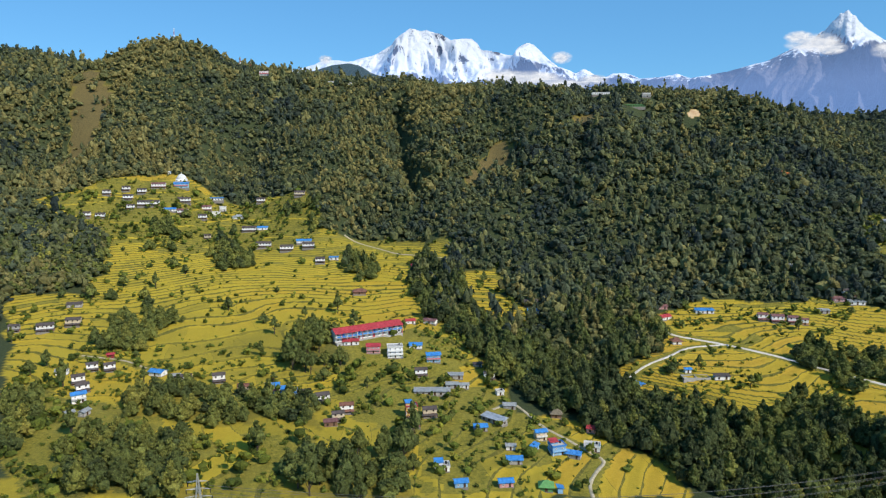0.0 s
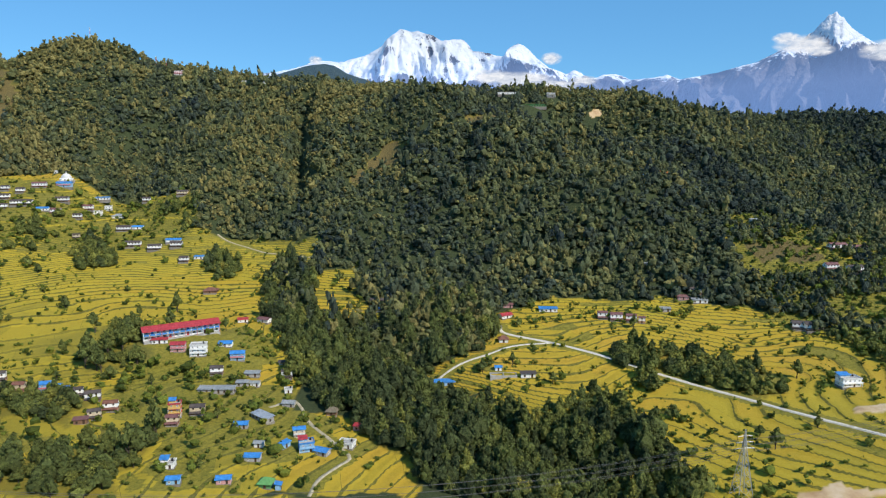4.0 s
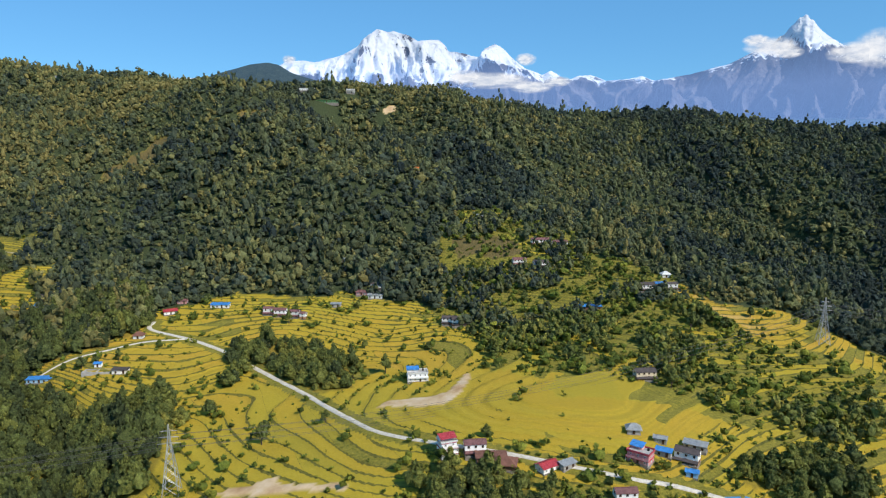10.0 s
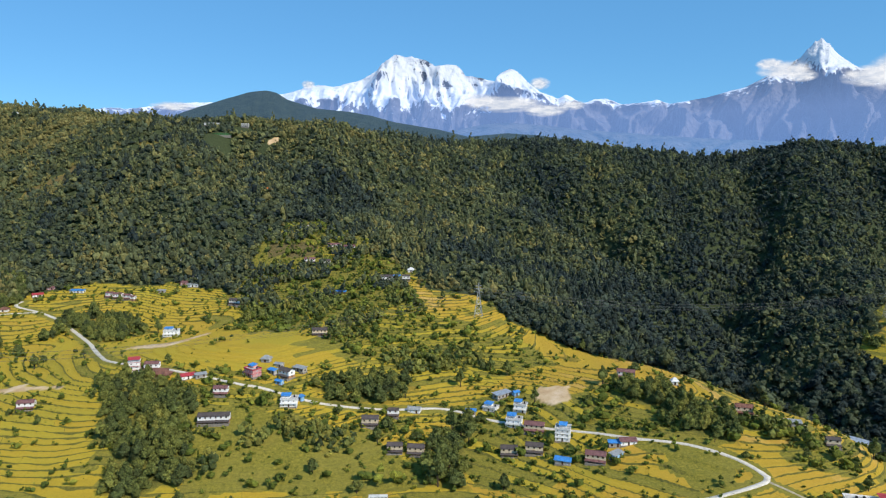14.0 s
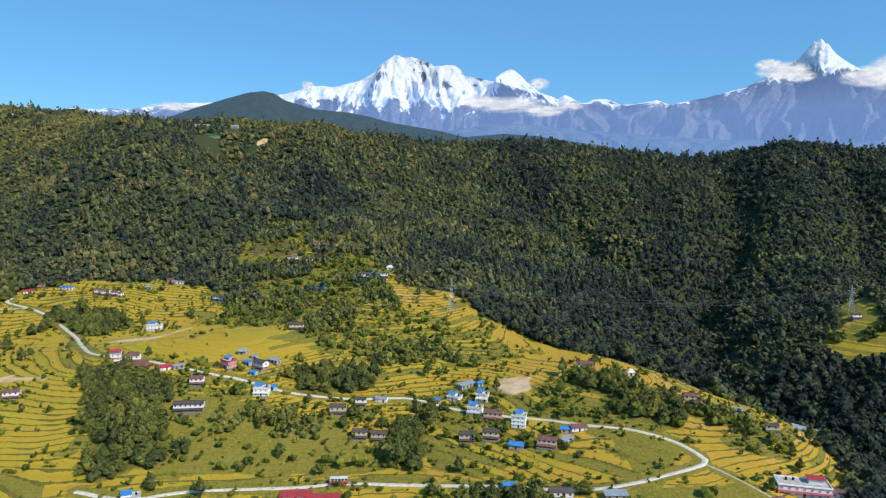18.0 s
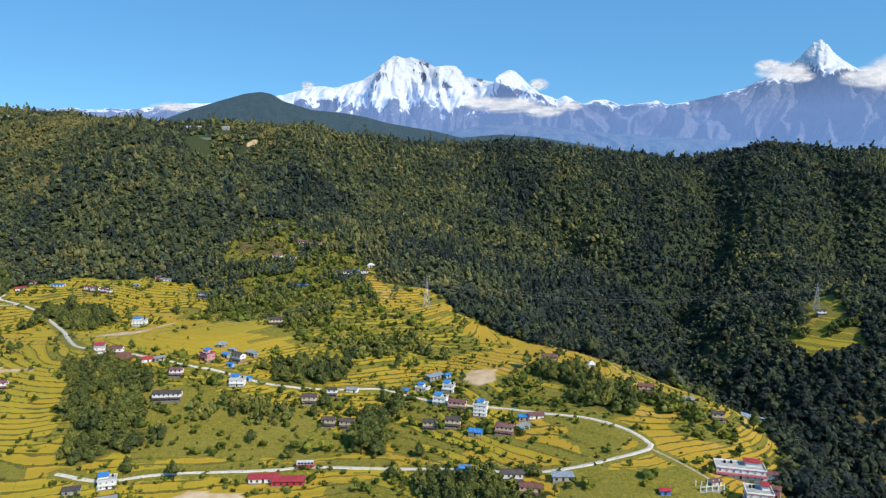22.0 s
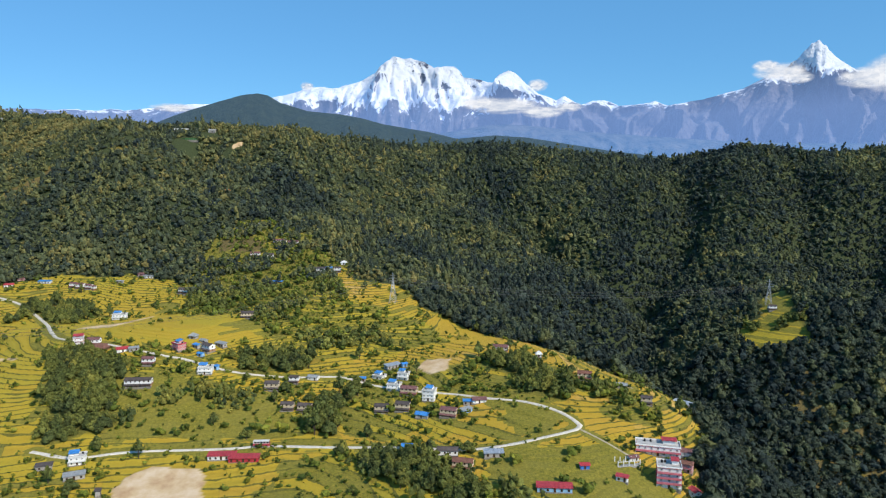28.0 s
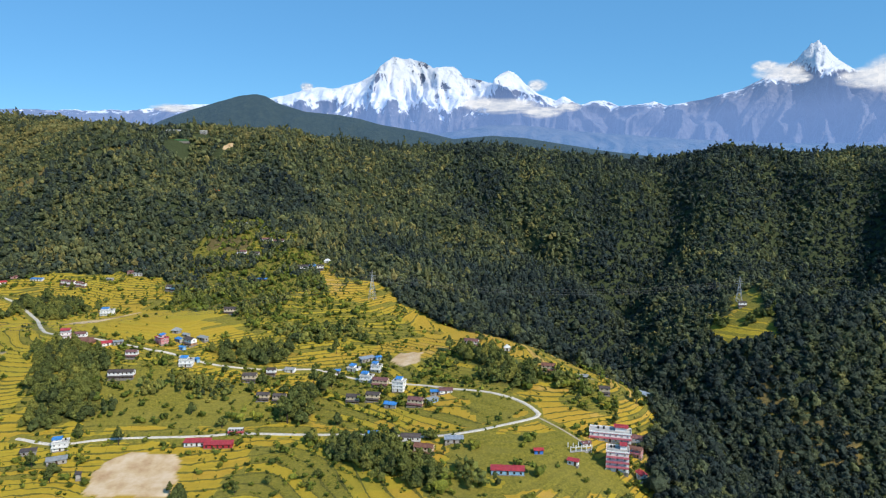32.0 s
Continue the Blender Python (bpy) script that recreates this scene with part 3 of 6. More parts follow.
SPURS = [([(96, 208), (114, 203), (143, 196), (163, 186), (180, 168), (195, 150), (204, 128)], 5.0, 9.0), ([(268, 222), (262, 195), (252, 165), (244, 140), (239, 118)], 6.0, 10.0), ([(338, 205), (326, 175), (308, 148)], 9.0, 12.0), ([(-30, 205), (-28, 185), (-24, 168)], 3.0, 9.0),
         ([(200, 214), (205, 195), (205, 172)], 3.5, 8.0)]
SIDE_GULLIES = [[(-14, 215), (-11.6, 193), (-9, 175), (-6, 163)], [(44, 205), (36, 180), (32, 160)],
                [(190, 225), (186, 200), (188, 170)], [(98, 215), (104, 190), (112, 165)]]


# the shape of the skyline: knolls and saddles of the crest, from west to east
CREST_LINE = [(-160, 238), (-20, 234), (25, 214), (95, 216), (120, 246), (345, 238)]
KNOLLS = [(-200, 8), (-165, 13), (-150, 11), (-136, 7), (-127, 2.5), (-117, 0.8), (-110, 2.8), (-98, 6), (-90, 5.2), (-82, 3), (-76, 0), (-68, -1), (-45, 1.7), (-28, 3.2), (-12, 3.2), (2, 1),
          (31, 1), (42, 1.4), (53, 2.7), (60, 3.5), (70, 2.6), (92, 3.2), (101, 0.5), (117, 0.6), (125, -1.5), (134, -4), (142, -3.5), (158, -1.5), (175, 0.3), (196, 0), (224, -2),
          (241, -6.2), (252, -8), (264, -5.5), (279, 2.1), (291, 1.2), (302, -3.4), (312, -2), (340, 2)]


# broad swells of the land: where, how high, how wide and how deep
SWELLS = [(216, 132, 5.0, 30, 55), (240, 112, 2.5, 9, 9), (69, 147, 4.0, 11, 9), (-17, 166, 2.0, 14, 16)]


def smooth_height(x, y, grid=None):
    if grid is None:
        z = np.einsum("ia,ab,ib->i", weights(EAST, x), HEIGHTS.T, weights(NORTH, y))
    else:
        z = (weights(EAST, grid[0]) @ HEIGHTS.T @ weights(NORTH, grid[1]).T).ravel()
    d, s = to_line(RAVINE, x, y)
    z = z - (4 + 8 * s) * np.exp(-(d / 9.0) ** 2)
    z = z + 2.2 * np.exp(-((x + 10) / 14) ** 2 - ((y - 97) / 9) ** 2)      # the rise of the school
    z = z + 1.9 * np.exp(-((x - 185) / 9) ** 2 - ((y - 48) / 10) ** 2)      # the brow above the ravine
    for cx, cy, up, wide, deep in SWELLS:
        z = z + up * np.exp(-((x - cx) / wide) ** 2 - ((y - cy) / deep) ** 2)
    d, s = to_line(STREAM, x, y)
    z = z - 3.0 * np.exp(-(d / 5.0) ** 2)
    for g in SIDE_GULLIES:
        d, s = to_line(g, x, y)
        z = z - 3.2 * np.exp(-(d / 3.2) ** 2)
    for g, deep, wide in FOLDS:
        d, s = to_line(g, x, y)
        z = z - deep * np.exp(-(d / wide) ** 2) * np.clip(0.25 + 3 * s, 0, 1)
    for g, up, wide in SPURS:
        d, s = to_line(g, x, y)
        z = z + up * np.exp(-(d / wide) ** 2) * np.clip(3 * s, 0, 1) * np.clip(4 * (1 - s), 0, 1)
    k = np.array(KNOLLS, float)
    c = np.array(CREST_LINE, float)
    z = z + np.interp(x, k[:, 0], k[:, 1]) * np.exp(-((y - np.interp(x, c[:, 0], c[:, 1])) / 17.0) ** 2)
    hill = np.clip((y - 120) / 40, 0, 1)
    body = np.clip((np.interp(x, c[:, 0], c[:, 1]) - 8 - y) / 15, 0, 1)
    z = z - 0.3 * hill + hill * body * (1.5 + 2.6 * rough_of(x + 0.3 * y, y * 0.45, 17, 11) + 1.3 * rough_of(x - 0.2 * y, y * 0.6, 8, 12))
    upper = np.clip((y - 162) / 25, 0, 1)
    z = z + upper * body * 4.2 * rough_of(x + 0.25 * y, y * 0.3, 24, 13)
    far = np.clip(np.maximum(np.abs(x - 100) - 340, np.abs(y - 120) - 220) / 400, 0, 1)
    return z * (1 - far) - 30 * far


def cover(x, y):
    """Masks: open land and the woods that stand in it."""
    open_land = within(OPEN_LAND, x, y)
    return open_land & ~within(WOODS, x, y, 1.6), open_land


STEP = 0.29


def plan(x, y, grid=None):
    """Smooth height, terrace count, and what lies where."""
    z = smooth_height(x, y, grid)
    is_open, _ = cover(x, y)
    lane = np.full(x.shape, 1e9)
    for name, width, line in ROADS:
        p = np.array(line)
        near = (x > p[:, 0].min() - 4) & (x < p[:, 0].max() + 4) & (y > p[:, 1].min() - 4) & (y < p[:, 1].max() + 4)
        d, s = to_line(line, x[near], y[near])
        lane[near] = np.minimum(lane[near], d - width / 2)
    soil = within(BARE_SOIL, x, y, 0.4)
    green = within(GREEN_LAND, x, y, 2.5)
    wave = (z + 0.5 * rough_of(x, y, 15, 21) + 0.16 * rough_of(x, y, 7, 22)) / STEP
    return z, wave, is_open, lane, soil, green


def steepness(x, y):
    e = 0.6
    dx = smooth_height(x + e, y) - smooth_height(x - e, y)
    dy = smooth_height(x, y + e) - smooth_height(x, y - e)
    return np.hypot(dx, dy) / (2 * e) / STEP


def land(x, y, grid=None):
    """Height with the terraces cut into it, and the masks of the ground's cover."""
    z, wave, is_open, lane, soil, green = plan(x, y, grid)
    near = (x > -112) & (x < 262) & (y > 0) & (y < 178)
    slope = np.zeros(x.shape)
    slope[near] = steepness(x[near], y[near])
    level = np.floor(wave)
    frac = wave - level
    share = np.clip(0.35 * slope, 0.08, 0.4)
    rise = np.clip((frac - 1 + share) / share, 0, 1)
    cut = (level + rise * rise * (3 - 2 * rise)) * STEP - (wave * STEP - z)
    keep = is_open & (lane > 0.6) & ~soil & near
    blend = np.clip((lane - 0.3) / 1.0, 0, 1) * keep
    out = z * (1 - blend) + cut * blend
    run = (x * 0.85 + y * 0.3 + 2.0 * rough_of(x, y, 12, 31)) / 8.0
    gold = 0.52 + 0.2 * np.clip((x - 50) / 70, -1, 1) + 0.26 * rough_of(x, y, 24, 36) + 0.06 * rough_of(x, y, 2.5, 37)
    gold = np.clip(np.where(green, 0.1 + 0.25 * gold, gold), 0, 1)
    gold = np.where(inside(HOTEL_MEADOW, x, y) | inside(MEADOW, x, y) | inside(POND_FIELD, x, y) | inside(SCHOOL_YARD, x, y), gold * 0.4, gold)
    grassy = np.where(green, 0.78, 0.08 + 0.1 * (x > 95) + 0.22 * np.clip(slope - 0.5, 0, 1))
    grassy = np.where(inside(HOTEL_MEADOW, x, y) | inside(MEADOW, x, y) | inside(POND_FIELD, x, y) | inside(SCHOOL_YARD, x, y), 0.95, grassy)
    grassy = np.where(lane < 0.5, 1.0, grassy)
    dry = within(DRY_GRASS, x, y, 1.5) & ~soil
    striped = within(STRIPED, x, y, 2.0)
    grassy = np.where(striped, 0.55, grassy)
    gold = np.where(striped, 0.5 * gold, gold)
    grassy = np.where(inside(UPPER_HAMLET, x, y), 0.9, grassy)
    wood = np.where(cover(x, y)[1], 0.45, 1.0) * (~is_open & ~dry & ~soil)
    return out, {"wave": wave, "run": run, "slope": slope, "gold": gold, "grassy": grassy, "terraced": keep * np.clip(0.35 + 2.2 * slope, 0, 1) * np.where(inside(MEADOW, x, y) | inside(HOTEL_MEADOW, x, y) | inside(POND_FIELD, x, y) | inside(SCHOOL_YARD, x, y), 0.16, 1.0) * np.where(within(FLAT_FIELDS, x, y, 1.0), 0.15, 1.0) * np.where(inside(SPUR_FIELD, x, y), 0.5, 1.0),
                 "dry": dry.astype(float), "wood": wood, "soil": soil.astype(float)}


def mesh_of(name, verts, faces, mat, attrs=None, smooth=False):
    """A mesh from arrays: faces is one array, or several of different widths."""
    me = bpy.data.meshes.new(name)
    lists = faces if isinstance(faces, list) else [faces]
    lists = [f for f in lists if len(f)]
    loops = np.concatenate([f.ravel() for f in lists])
    sizes = np.concatenate([np.full(len(f), f.shape[1]) for f in lists])
    me.vertices.add(len(verts))
    me.vertices.foreach_set("co", np.ascontiguousarray(verts, dtype=np.float32).ravel())
    me.loops.add(len(loops))
    me.loops.foreach_set("vertex_index", loops.astype(np.int32))
    me.polygons.add(len(sizes))
    me.polygons.foreach_set("loop_start", np.concatenate([[0], np.cumsum(sizes)[:-1]]).astype(np.int32))
    me.update(calc_edges=True)
    for k, v in (attrs or {}).items():
        me.attributes.new(k, "FLOAT", "POINT").data.foreach_set("value", np.ascontiguousarray(v, dtype=np.float32))
    me.materials.append(mat)
    me.polygons.foreach_set("use_smooth", np.full(len(sizes), smooth))
    return me


def grid_faces(nx, ny):
    i = (np.arange(nx - 1)[:, None] * ny + np.arange(ny - 1)).ravel()
    return np.stack([i, i + ny, i + ny + 1, i + 1], 1)


gx = np.concatenate([[-2600, -1500, -900, -600, -450, -340, -270], np.arange(-220, -110, 2.5), np.arange(-110, 200, 0.45), np.arange(200, 262, 1.2),
                     np.arange(262, 400, 3.5), [410, 450, 520, 640, 900, 1500, 2700]])
gy = np.concatenate([[-2600, -1200, -600, -350, -220, -150, -110], np.arange(-80, 10, 3.0), np.arange(10, 130, 0.45), np.arange(130, 175, 0.9),
                     np.arange(175, 192, 2.0), np.arange(192, 206, 0.6), np.arange(206, 262, 2.0), np.arange(262, 345, 8), [360, 420, 520, 700, 1100, 1800, 2700]])
fx, fy = np.repeat(gx, len(gy)), np.tile(gy, len(gx))
fz, masks = land(fx, fy, (gx, gy))
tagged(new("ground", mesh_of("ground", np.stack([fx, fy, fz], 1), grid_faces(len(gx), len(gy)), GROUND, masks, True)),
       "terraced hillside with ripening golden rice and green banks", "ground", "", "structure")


def height_at(x, y):
    return float(smooth_height(np.array([float(x)]), np.array([float(y)]))[0])


def land_at(x, y):
    return float(land(np.array([float(x)]), np.array([float(y)]))[0][0])


def curve_through(line, step=0.7):
    """Points at even steps on a smooth line through the given ones."""
    p = np.array(line, float)
    p = np.concatenate([[2 * p[0] - p[1]], p, [2 * p[-1] - p[-2]]])
    out = []
    for k in range(1, len(p) - 2):
        n = max(2, int(np.hypot(*(p[k + 1] - p[k])) / step))
        for s in np.arange(n) / n:
            a, b, c, d = p[k - 1:k + 3]
            out.append(0.5 * (2 * b + (c - a) * s + (2 * a - 5 * b + 4 * c - d) * s * s + (3 * b - a - 3 * c + d) * s ** 3))
    return np.array(out + [p[-2]])


for name, width, line in ROADS:
    width *= 0.6
    p = curve_through(line)
    d = np.gradient(p, axis=0)
    side = np.stack([-d[:, 1], d[:, 0]], 1) / np.hypot(d[:, 0], d[:, 1])[:, None]
    rows = []
    for k, lift in ((-0.5, -0.12), (-0.44, 0.035), (0.0, 0.05), (0.44, 0.035), (0.5, -0.12)):
        jit = 1 + 0.16 * rough_of(p[:, 0], p[:, 1], 2.0, 41) + 0.14 * rough_of(p[:, 0], p[:, 1], 0.9, 42 + int(3 * k))
        q = p + side * width * k * jit[:, None]
        rows.append(np.column_stack([q, smooth_height(p[:, 0], p[:, 1]) + lift]))
    v = np.stack(rows, 1).reshape(-1, 3)
    tagged(new(name, mesh_of(name, v, grid_faces(len(p), 5)[:, ::-1], ROAD if "road" in name else LANE, None, True)),
           "pale dusty gravel road winding between the terraces" if "road" in name else "narrow trodden earth lane between the fields", "road", "", "structure")

# ---- woods ----
rng = np.random.default_rng(7)


def ico(sub):
    bm = bmesh.new()
    bmesh.ops.create_icosphere(bm, subdivisions=sub, radius=1)
    v = np.array([x.co[:] for x in bm.verts])
    f = np.array([[x.index for x in p.verts] for p in bm.faces])
    bm.free()
    return v, f


ICO = {1: ico(1), 2: ico(2)}


def leaf_clumps(r, points, outward, sizes):
    """Small four-cornered sprays of leaves at the points, facing about outward."""
    n = len(points)
    out = outward + r.normal(size=(n, 3)) * 0.45
    out /= np.linalg.norm(out, axis=1)[:, None]
    a = np.cross(out, r.normal(size=(n, 3)))
    a /= np.linalg.norm(a, axis=1)[:, None]
    b = np.cross(out, a)
    s = sizes[:, None]
    return np.stack([points + s * (-a * 0.9 + b * 0.2), points - s * (b * 0.7 + out * 0.3), points + s * (a - b * 0.1), points + s * (b * 0.8 - out * 0.2)], 1)


def crown(r, lobes, clumps, tall, core=1, size=0.16, point=0.0):
    """A crown about 1 in radius and 2 x tall high that stands on z = 0: ragged lobes heaped up, narrower to the top where
    point is high, with loose sprays of leaves over them."""
    cv, cf = ICO[core]
    cf = cf[cv[cf].mean(1)[:, 2] > -0.55]
    verts, tris, n, at, way = [], [], 0, [], []
    for k in range(lobes):
        u = (k + 0.5) / lobes
        wide = (1 - 0.75 * point * u) * (0.75 + 0.5 * math.sin(math.pi * min(1, u + 0.25)))
        ang, off = 2.4 * k + r.uniform(0, 1.2), 0.5 * wide * r.uniform(0.6, 1.15) * (1 - 0.7 * u * u)
        c = np.array([off * math.cos(ang), off * math.sin(ang), tall * (0.42 + 1.2 * u)])
        q = wide * r.uniform(0.44, 0.6)
        v = cv * (q * r.uniform(0.62, 1.22, (len(cv), 1))) * (1, 1, r.uniform(0.8, 1.05) * max(0.75, tall ** 0.5)) + c
        verts.append(v)
        tris.append(cf + n)
        n += len(v)
        m = max(1, clumps // lobes)
        d = r.normal(size=(m, 3))
        d[:, 2] = np.abs(d[:, 2]) * 0.9 - 0.3
        d /= np.linalg.norm(d, axis=1)[:, None]
        at.append(c + d * q * r.uniform(0.85, 1.25, (m, 1)))
        way.append(d)
    at, way = np.concatenate(at), np.concatenate(way)
    leaves = leaf_clumps(r, at, way, size * r.uniform(0.55, 1.35, len(at)))
    quads = n + np.arange(4 * len(at)).reshape(-1, 4)
    return np.concatenate(verts + [leaves.reshape(-1, 3)]), np.concatenate(tris), quads


def scatter(area, gap, keep, jitter=0.45):
    """Points about gap apart over (x0, x1, y0, y1) where keep(x, y) holds."""
    x, y = np.meshgrid(np.arange(area[0], area[1], gap), np.arange(area[2], area[3], gap * 0.87))
    x = x + (np.arange(x.shape[0]) % 2)[:, None] * gap / 2
    x, y = (x + rng.uniform(-jitter, jitter, x.shape) * gap).ravel(), (y + rng.uniform(-jitter, jitter, y.shape) * gap).ravel()
    m = keep(x, y)
    return x[m], y[m]


def planted(name, x, y, z, radius, high, tone, kinds, mat, label, category):
    """ONE object of uncountable plants."""
    kind = rng.integers(len(kinds), size=len(x))
    turn = rng.uniform(0, 6.28, len(x))
    vs, ts, qs, tn, n = [], [], [], [], 0
    for k, (v, t3, q4) in enumerate(kinds):
        i = np.where(kind == k)[0]
        if not len(i):
            continue
        c, s = np.cos(turn[i])[:, None], np.sin(turn[i])[:, None]
        p = np.stack([(v[:, 0] * c - v[:, 1] * s) * radius[i, None] + x[i, None], (v[:, 0] * s + v[:, 1] * c) * radius[i, None] + y[i, None],
                      v[:, 2] * high[i, None] + z[i, None]], 2)
        base = n + np.arange(len(i))[:, None, None] * len(v)
        vs.append(p.reshape(-1, 3))
        ts.append((t3[None] + base).reshape(-1, 3))
        if len(q4):
            qs.append((q4[None] + base).reshape(-1, 4))
        tn.append(np.repeat(tone[i], len(v)))
        n += len(i) * len(v)
    faces = [np.concatenate(ts)] + ([np.concatenate(qs)] if qs else [])
    me = mesh_of(name, np.concatenate(vs), faces, mat, {"tone": np.concatenate(tn)})
    return tagged(new(name, me), label, category, "", "stuff")


def in_sight(x, y):
    return (x > -0.72 * (y + 8) - 12) & (x < 170 + 0.74 * (y + 62))


# the hillside forest, up to just behind the crest
crest_x = np.arange(-240, 431, 5.0)
crest_y = np.array([np.arange(150, 290, 2.0)[np.argmax(smooth_height(np.full(70, cx), np.arange(150, 290, 2.0)))] for cx in crest_x])


CLEARINGS = [(72.5, 197.5, 2.6), (71.5, 194.5, 1.8), (48, 206, 4.5), (61, 203, 3.5), (55, 193.5, 5.0), (-60.5, 231.5, 3.0), (-38, 229.5, 2.5), (88, 210, 2.0)]


def hill_wood(x, y):
    bare = within(BARE_SOIL, x, y, 0.8)
    thin = within(DRY_GRASS, x, y, 1.5) & (hashed(np.floor(x * 3), np.floor(y * 3), 51) < 0.85)
    bare |= to_line(FOLDS[0][0], x, y)[0] < 0.9 + 0.5 * rough_of(x, y, 5, 59)
    for cx, cy, r in CLEARINGS:
        bare |= np.hypot(x - cx, y - cy) < r
    return ~cover(x, y)[1] & ~bare & ~thin & in_sight(x, y) & (y < np.interp(x, crest_x, crest_y) + 3.5)


far_kinds = [crown(rng, 3, 9, (0.75, 0.9, 1.15, 0.8)[k % 4] * rng.uniform(0.9, 1.15), 1, 0.26, (0.0, 0.25, 0.6, 0.1)[k % 4]) for k in range(16)]
fx, fy = scatter((-205, 425, 100, 275), 1.38, hill_wood, 0.6)
size = np.clip(np.exp(0.3 * rng.normal(size=len(fx))) * (1 + 0.22 * rough_of(fx, fy, 15, 52)), 0.5, 2.0)
# tone darkens eastward: shade of the west-facing slopes put into the leaf colour
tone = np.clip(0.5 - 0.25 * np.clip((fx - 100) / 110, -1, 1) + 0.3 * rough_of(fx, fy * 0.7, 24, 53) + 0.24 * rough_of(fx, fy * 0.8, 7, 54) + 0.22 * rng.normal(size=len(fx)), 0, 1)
slim = np.where(rng.uniform(size=len(fx)) < 0.3 + 0.25 * rough_of(fx, fy, 20, 56), 0.72, 1.0)
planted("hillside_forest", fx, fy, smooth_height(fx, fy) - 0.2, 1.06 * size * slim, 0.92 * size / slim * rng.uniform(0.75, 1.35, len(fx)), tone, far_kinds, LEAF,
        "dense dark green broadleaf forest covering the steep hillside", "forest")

ravine_kinds = [crown(rng, 4, 44, (0.8, 1.0, 1.2)[k % 3], 1, 0.22, (0.05, 0.3, 0.5)[k % 3]) for k in range(9)]
fx, fy = scatter((125, 330, -60, 101), 1.3, lambda x, y: ~cover(x, y)[1] & in_sight(x, y) & (x > 125) & (np.hypot(x - 192, y - 51) > 3.2) & ~(within(ROCKY, x, y, 2.0) & (hashed(np.floor(x * 3), np.floor(y * 3), 57) < 0.22)))
size = np.clip(1 + 0.35 * rng.normal(size=len(fx)), 0.5, 1.9)
# low mean tone: the shade on the ravine sides is put into the leaves
tone = np.clip(0.32 + 0.26 * rough_of(fx, fy, 14, 55) + 0.2 * rng.normal(size=len(fx)), 0, 1)
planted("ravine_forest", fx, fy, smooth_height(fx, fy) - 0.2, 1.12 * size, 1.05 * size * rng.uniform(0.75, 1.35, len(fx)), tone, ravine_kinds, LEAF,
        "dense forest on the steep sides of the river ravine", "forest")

near_kinds = [crown(rng, 7, 252, (1.0, 1.45, 1.1, 1.7, 0.85, 1.25, 1.5)[k], 1, 0.15, (0.1, 0.5, 0.2, 0.8, 0.0, 0.3, 0.6)[k]) for k in range(7)]
fx, fy = scatter((-30, 70, 30, 142), 1.3, lambda x, y: within([GULLY_WOOD], x, y, 1.2) | ((x > 20) & (x < 48) & (y > 78) & (y < 100) & ~cover(x, y)[1]))
size = np.clip(np.exp(0.3 * rng.normal(size=len(fx))), 0.55, 1.7)
tone = np.clip(0.24 + 0.18 * rough_of(fx, fy, 9, 58) + 0.22 * rng.normal(size=len(fx)), 0, 1)
planted("gully_wood", fx, fy, smooth_height(fx, fy) - 0.1, 0.82 * size, 0.92 * size * rng.uniform(0.75, 1.45, len(fx)), tone, near_kinds, NEAR_LEAF,
        "tall dark trees packed along the stream gully", "forest")



# ---- buildings ----
def part(name, bm, material, parent, label=""):
    me = bpy.data.meshes.new(name)
    bm.to_mesh(me)
    bm.free()
    me.materials.append(material)
    ob = new(name, me)
    ob.parent = parent
    return tagged(ob, label)


def box(x0, x1, y0, y1, z0, z1, bm=None):
    bm = bm or bmesh.new()
    v = [bm.verts.new(p) for p in ((x0, y0, z0), (x1, y0, z0), (x1, y1, z0), (x0, y1, z0), (x0, y0, z1), (x1, y0, z1), (x1, y1, z1), (x0, y1, z1))]
    for f in ((3, 2, 1, 0), (4, 5, 6, 7), (0, 1, 5, 4), (1, 2, 6, 5), (2, 3, 7, 6), (3, 0, 4, 7)):
        bm.faces.new([v[k] for k in f])
    return bm


def slab(a, b, c, d, thick, bm=None):
    """A plate on four corners, thick downwards."""
    bm = bm or bmesh.new()
    up = [bm.verts.new(p) for p in (a, b, c, d)]
    lo = [bm.verts.new((p[0], p[1], p[2] - thick)) for p in (a, b, c, d)]
    bm.faces.new(up)
    bm.faces.new(lo[::-1])
    for k in range(4):
        bm.faces.new((up[k], lo[k], lo[(k + 1) % 4], up[(k + 1) % 4]))
    return bm


STORY = 0.74
PANE_MESH, FRAME_MESH, DOOR_MESH = {}, {}, {}


def shared(cache, key, name, bm, mat):
    if key not in cache:
        me = bpy.data.meshes.new(name)
        bm.to_mesh(me)
        me.materials.append(mat)
        cache[key] = me
    bm.free()
    return cache[key]


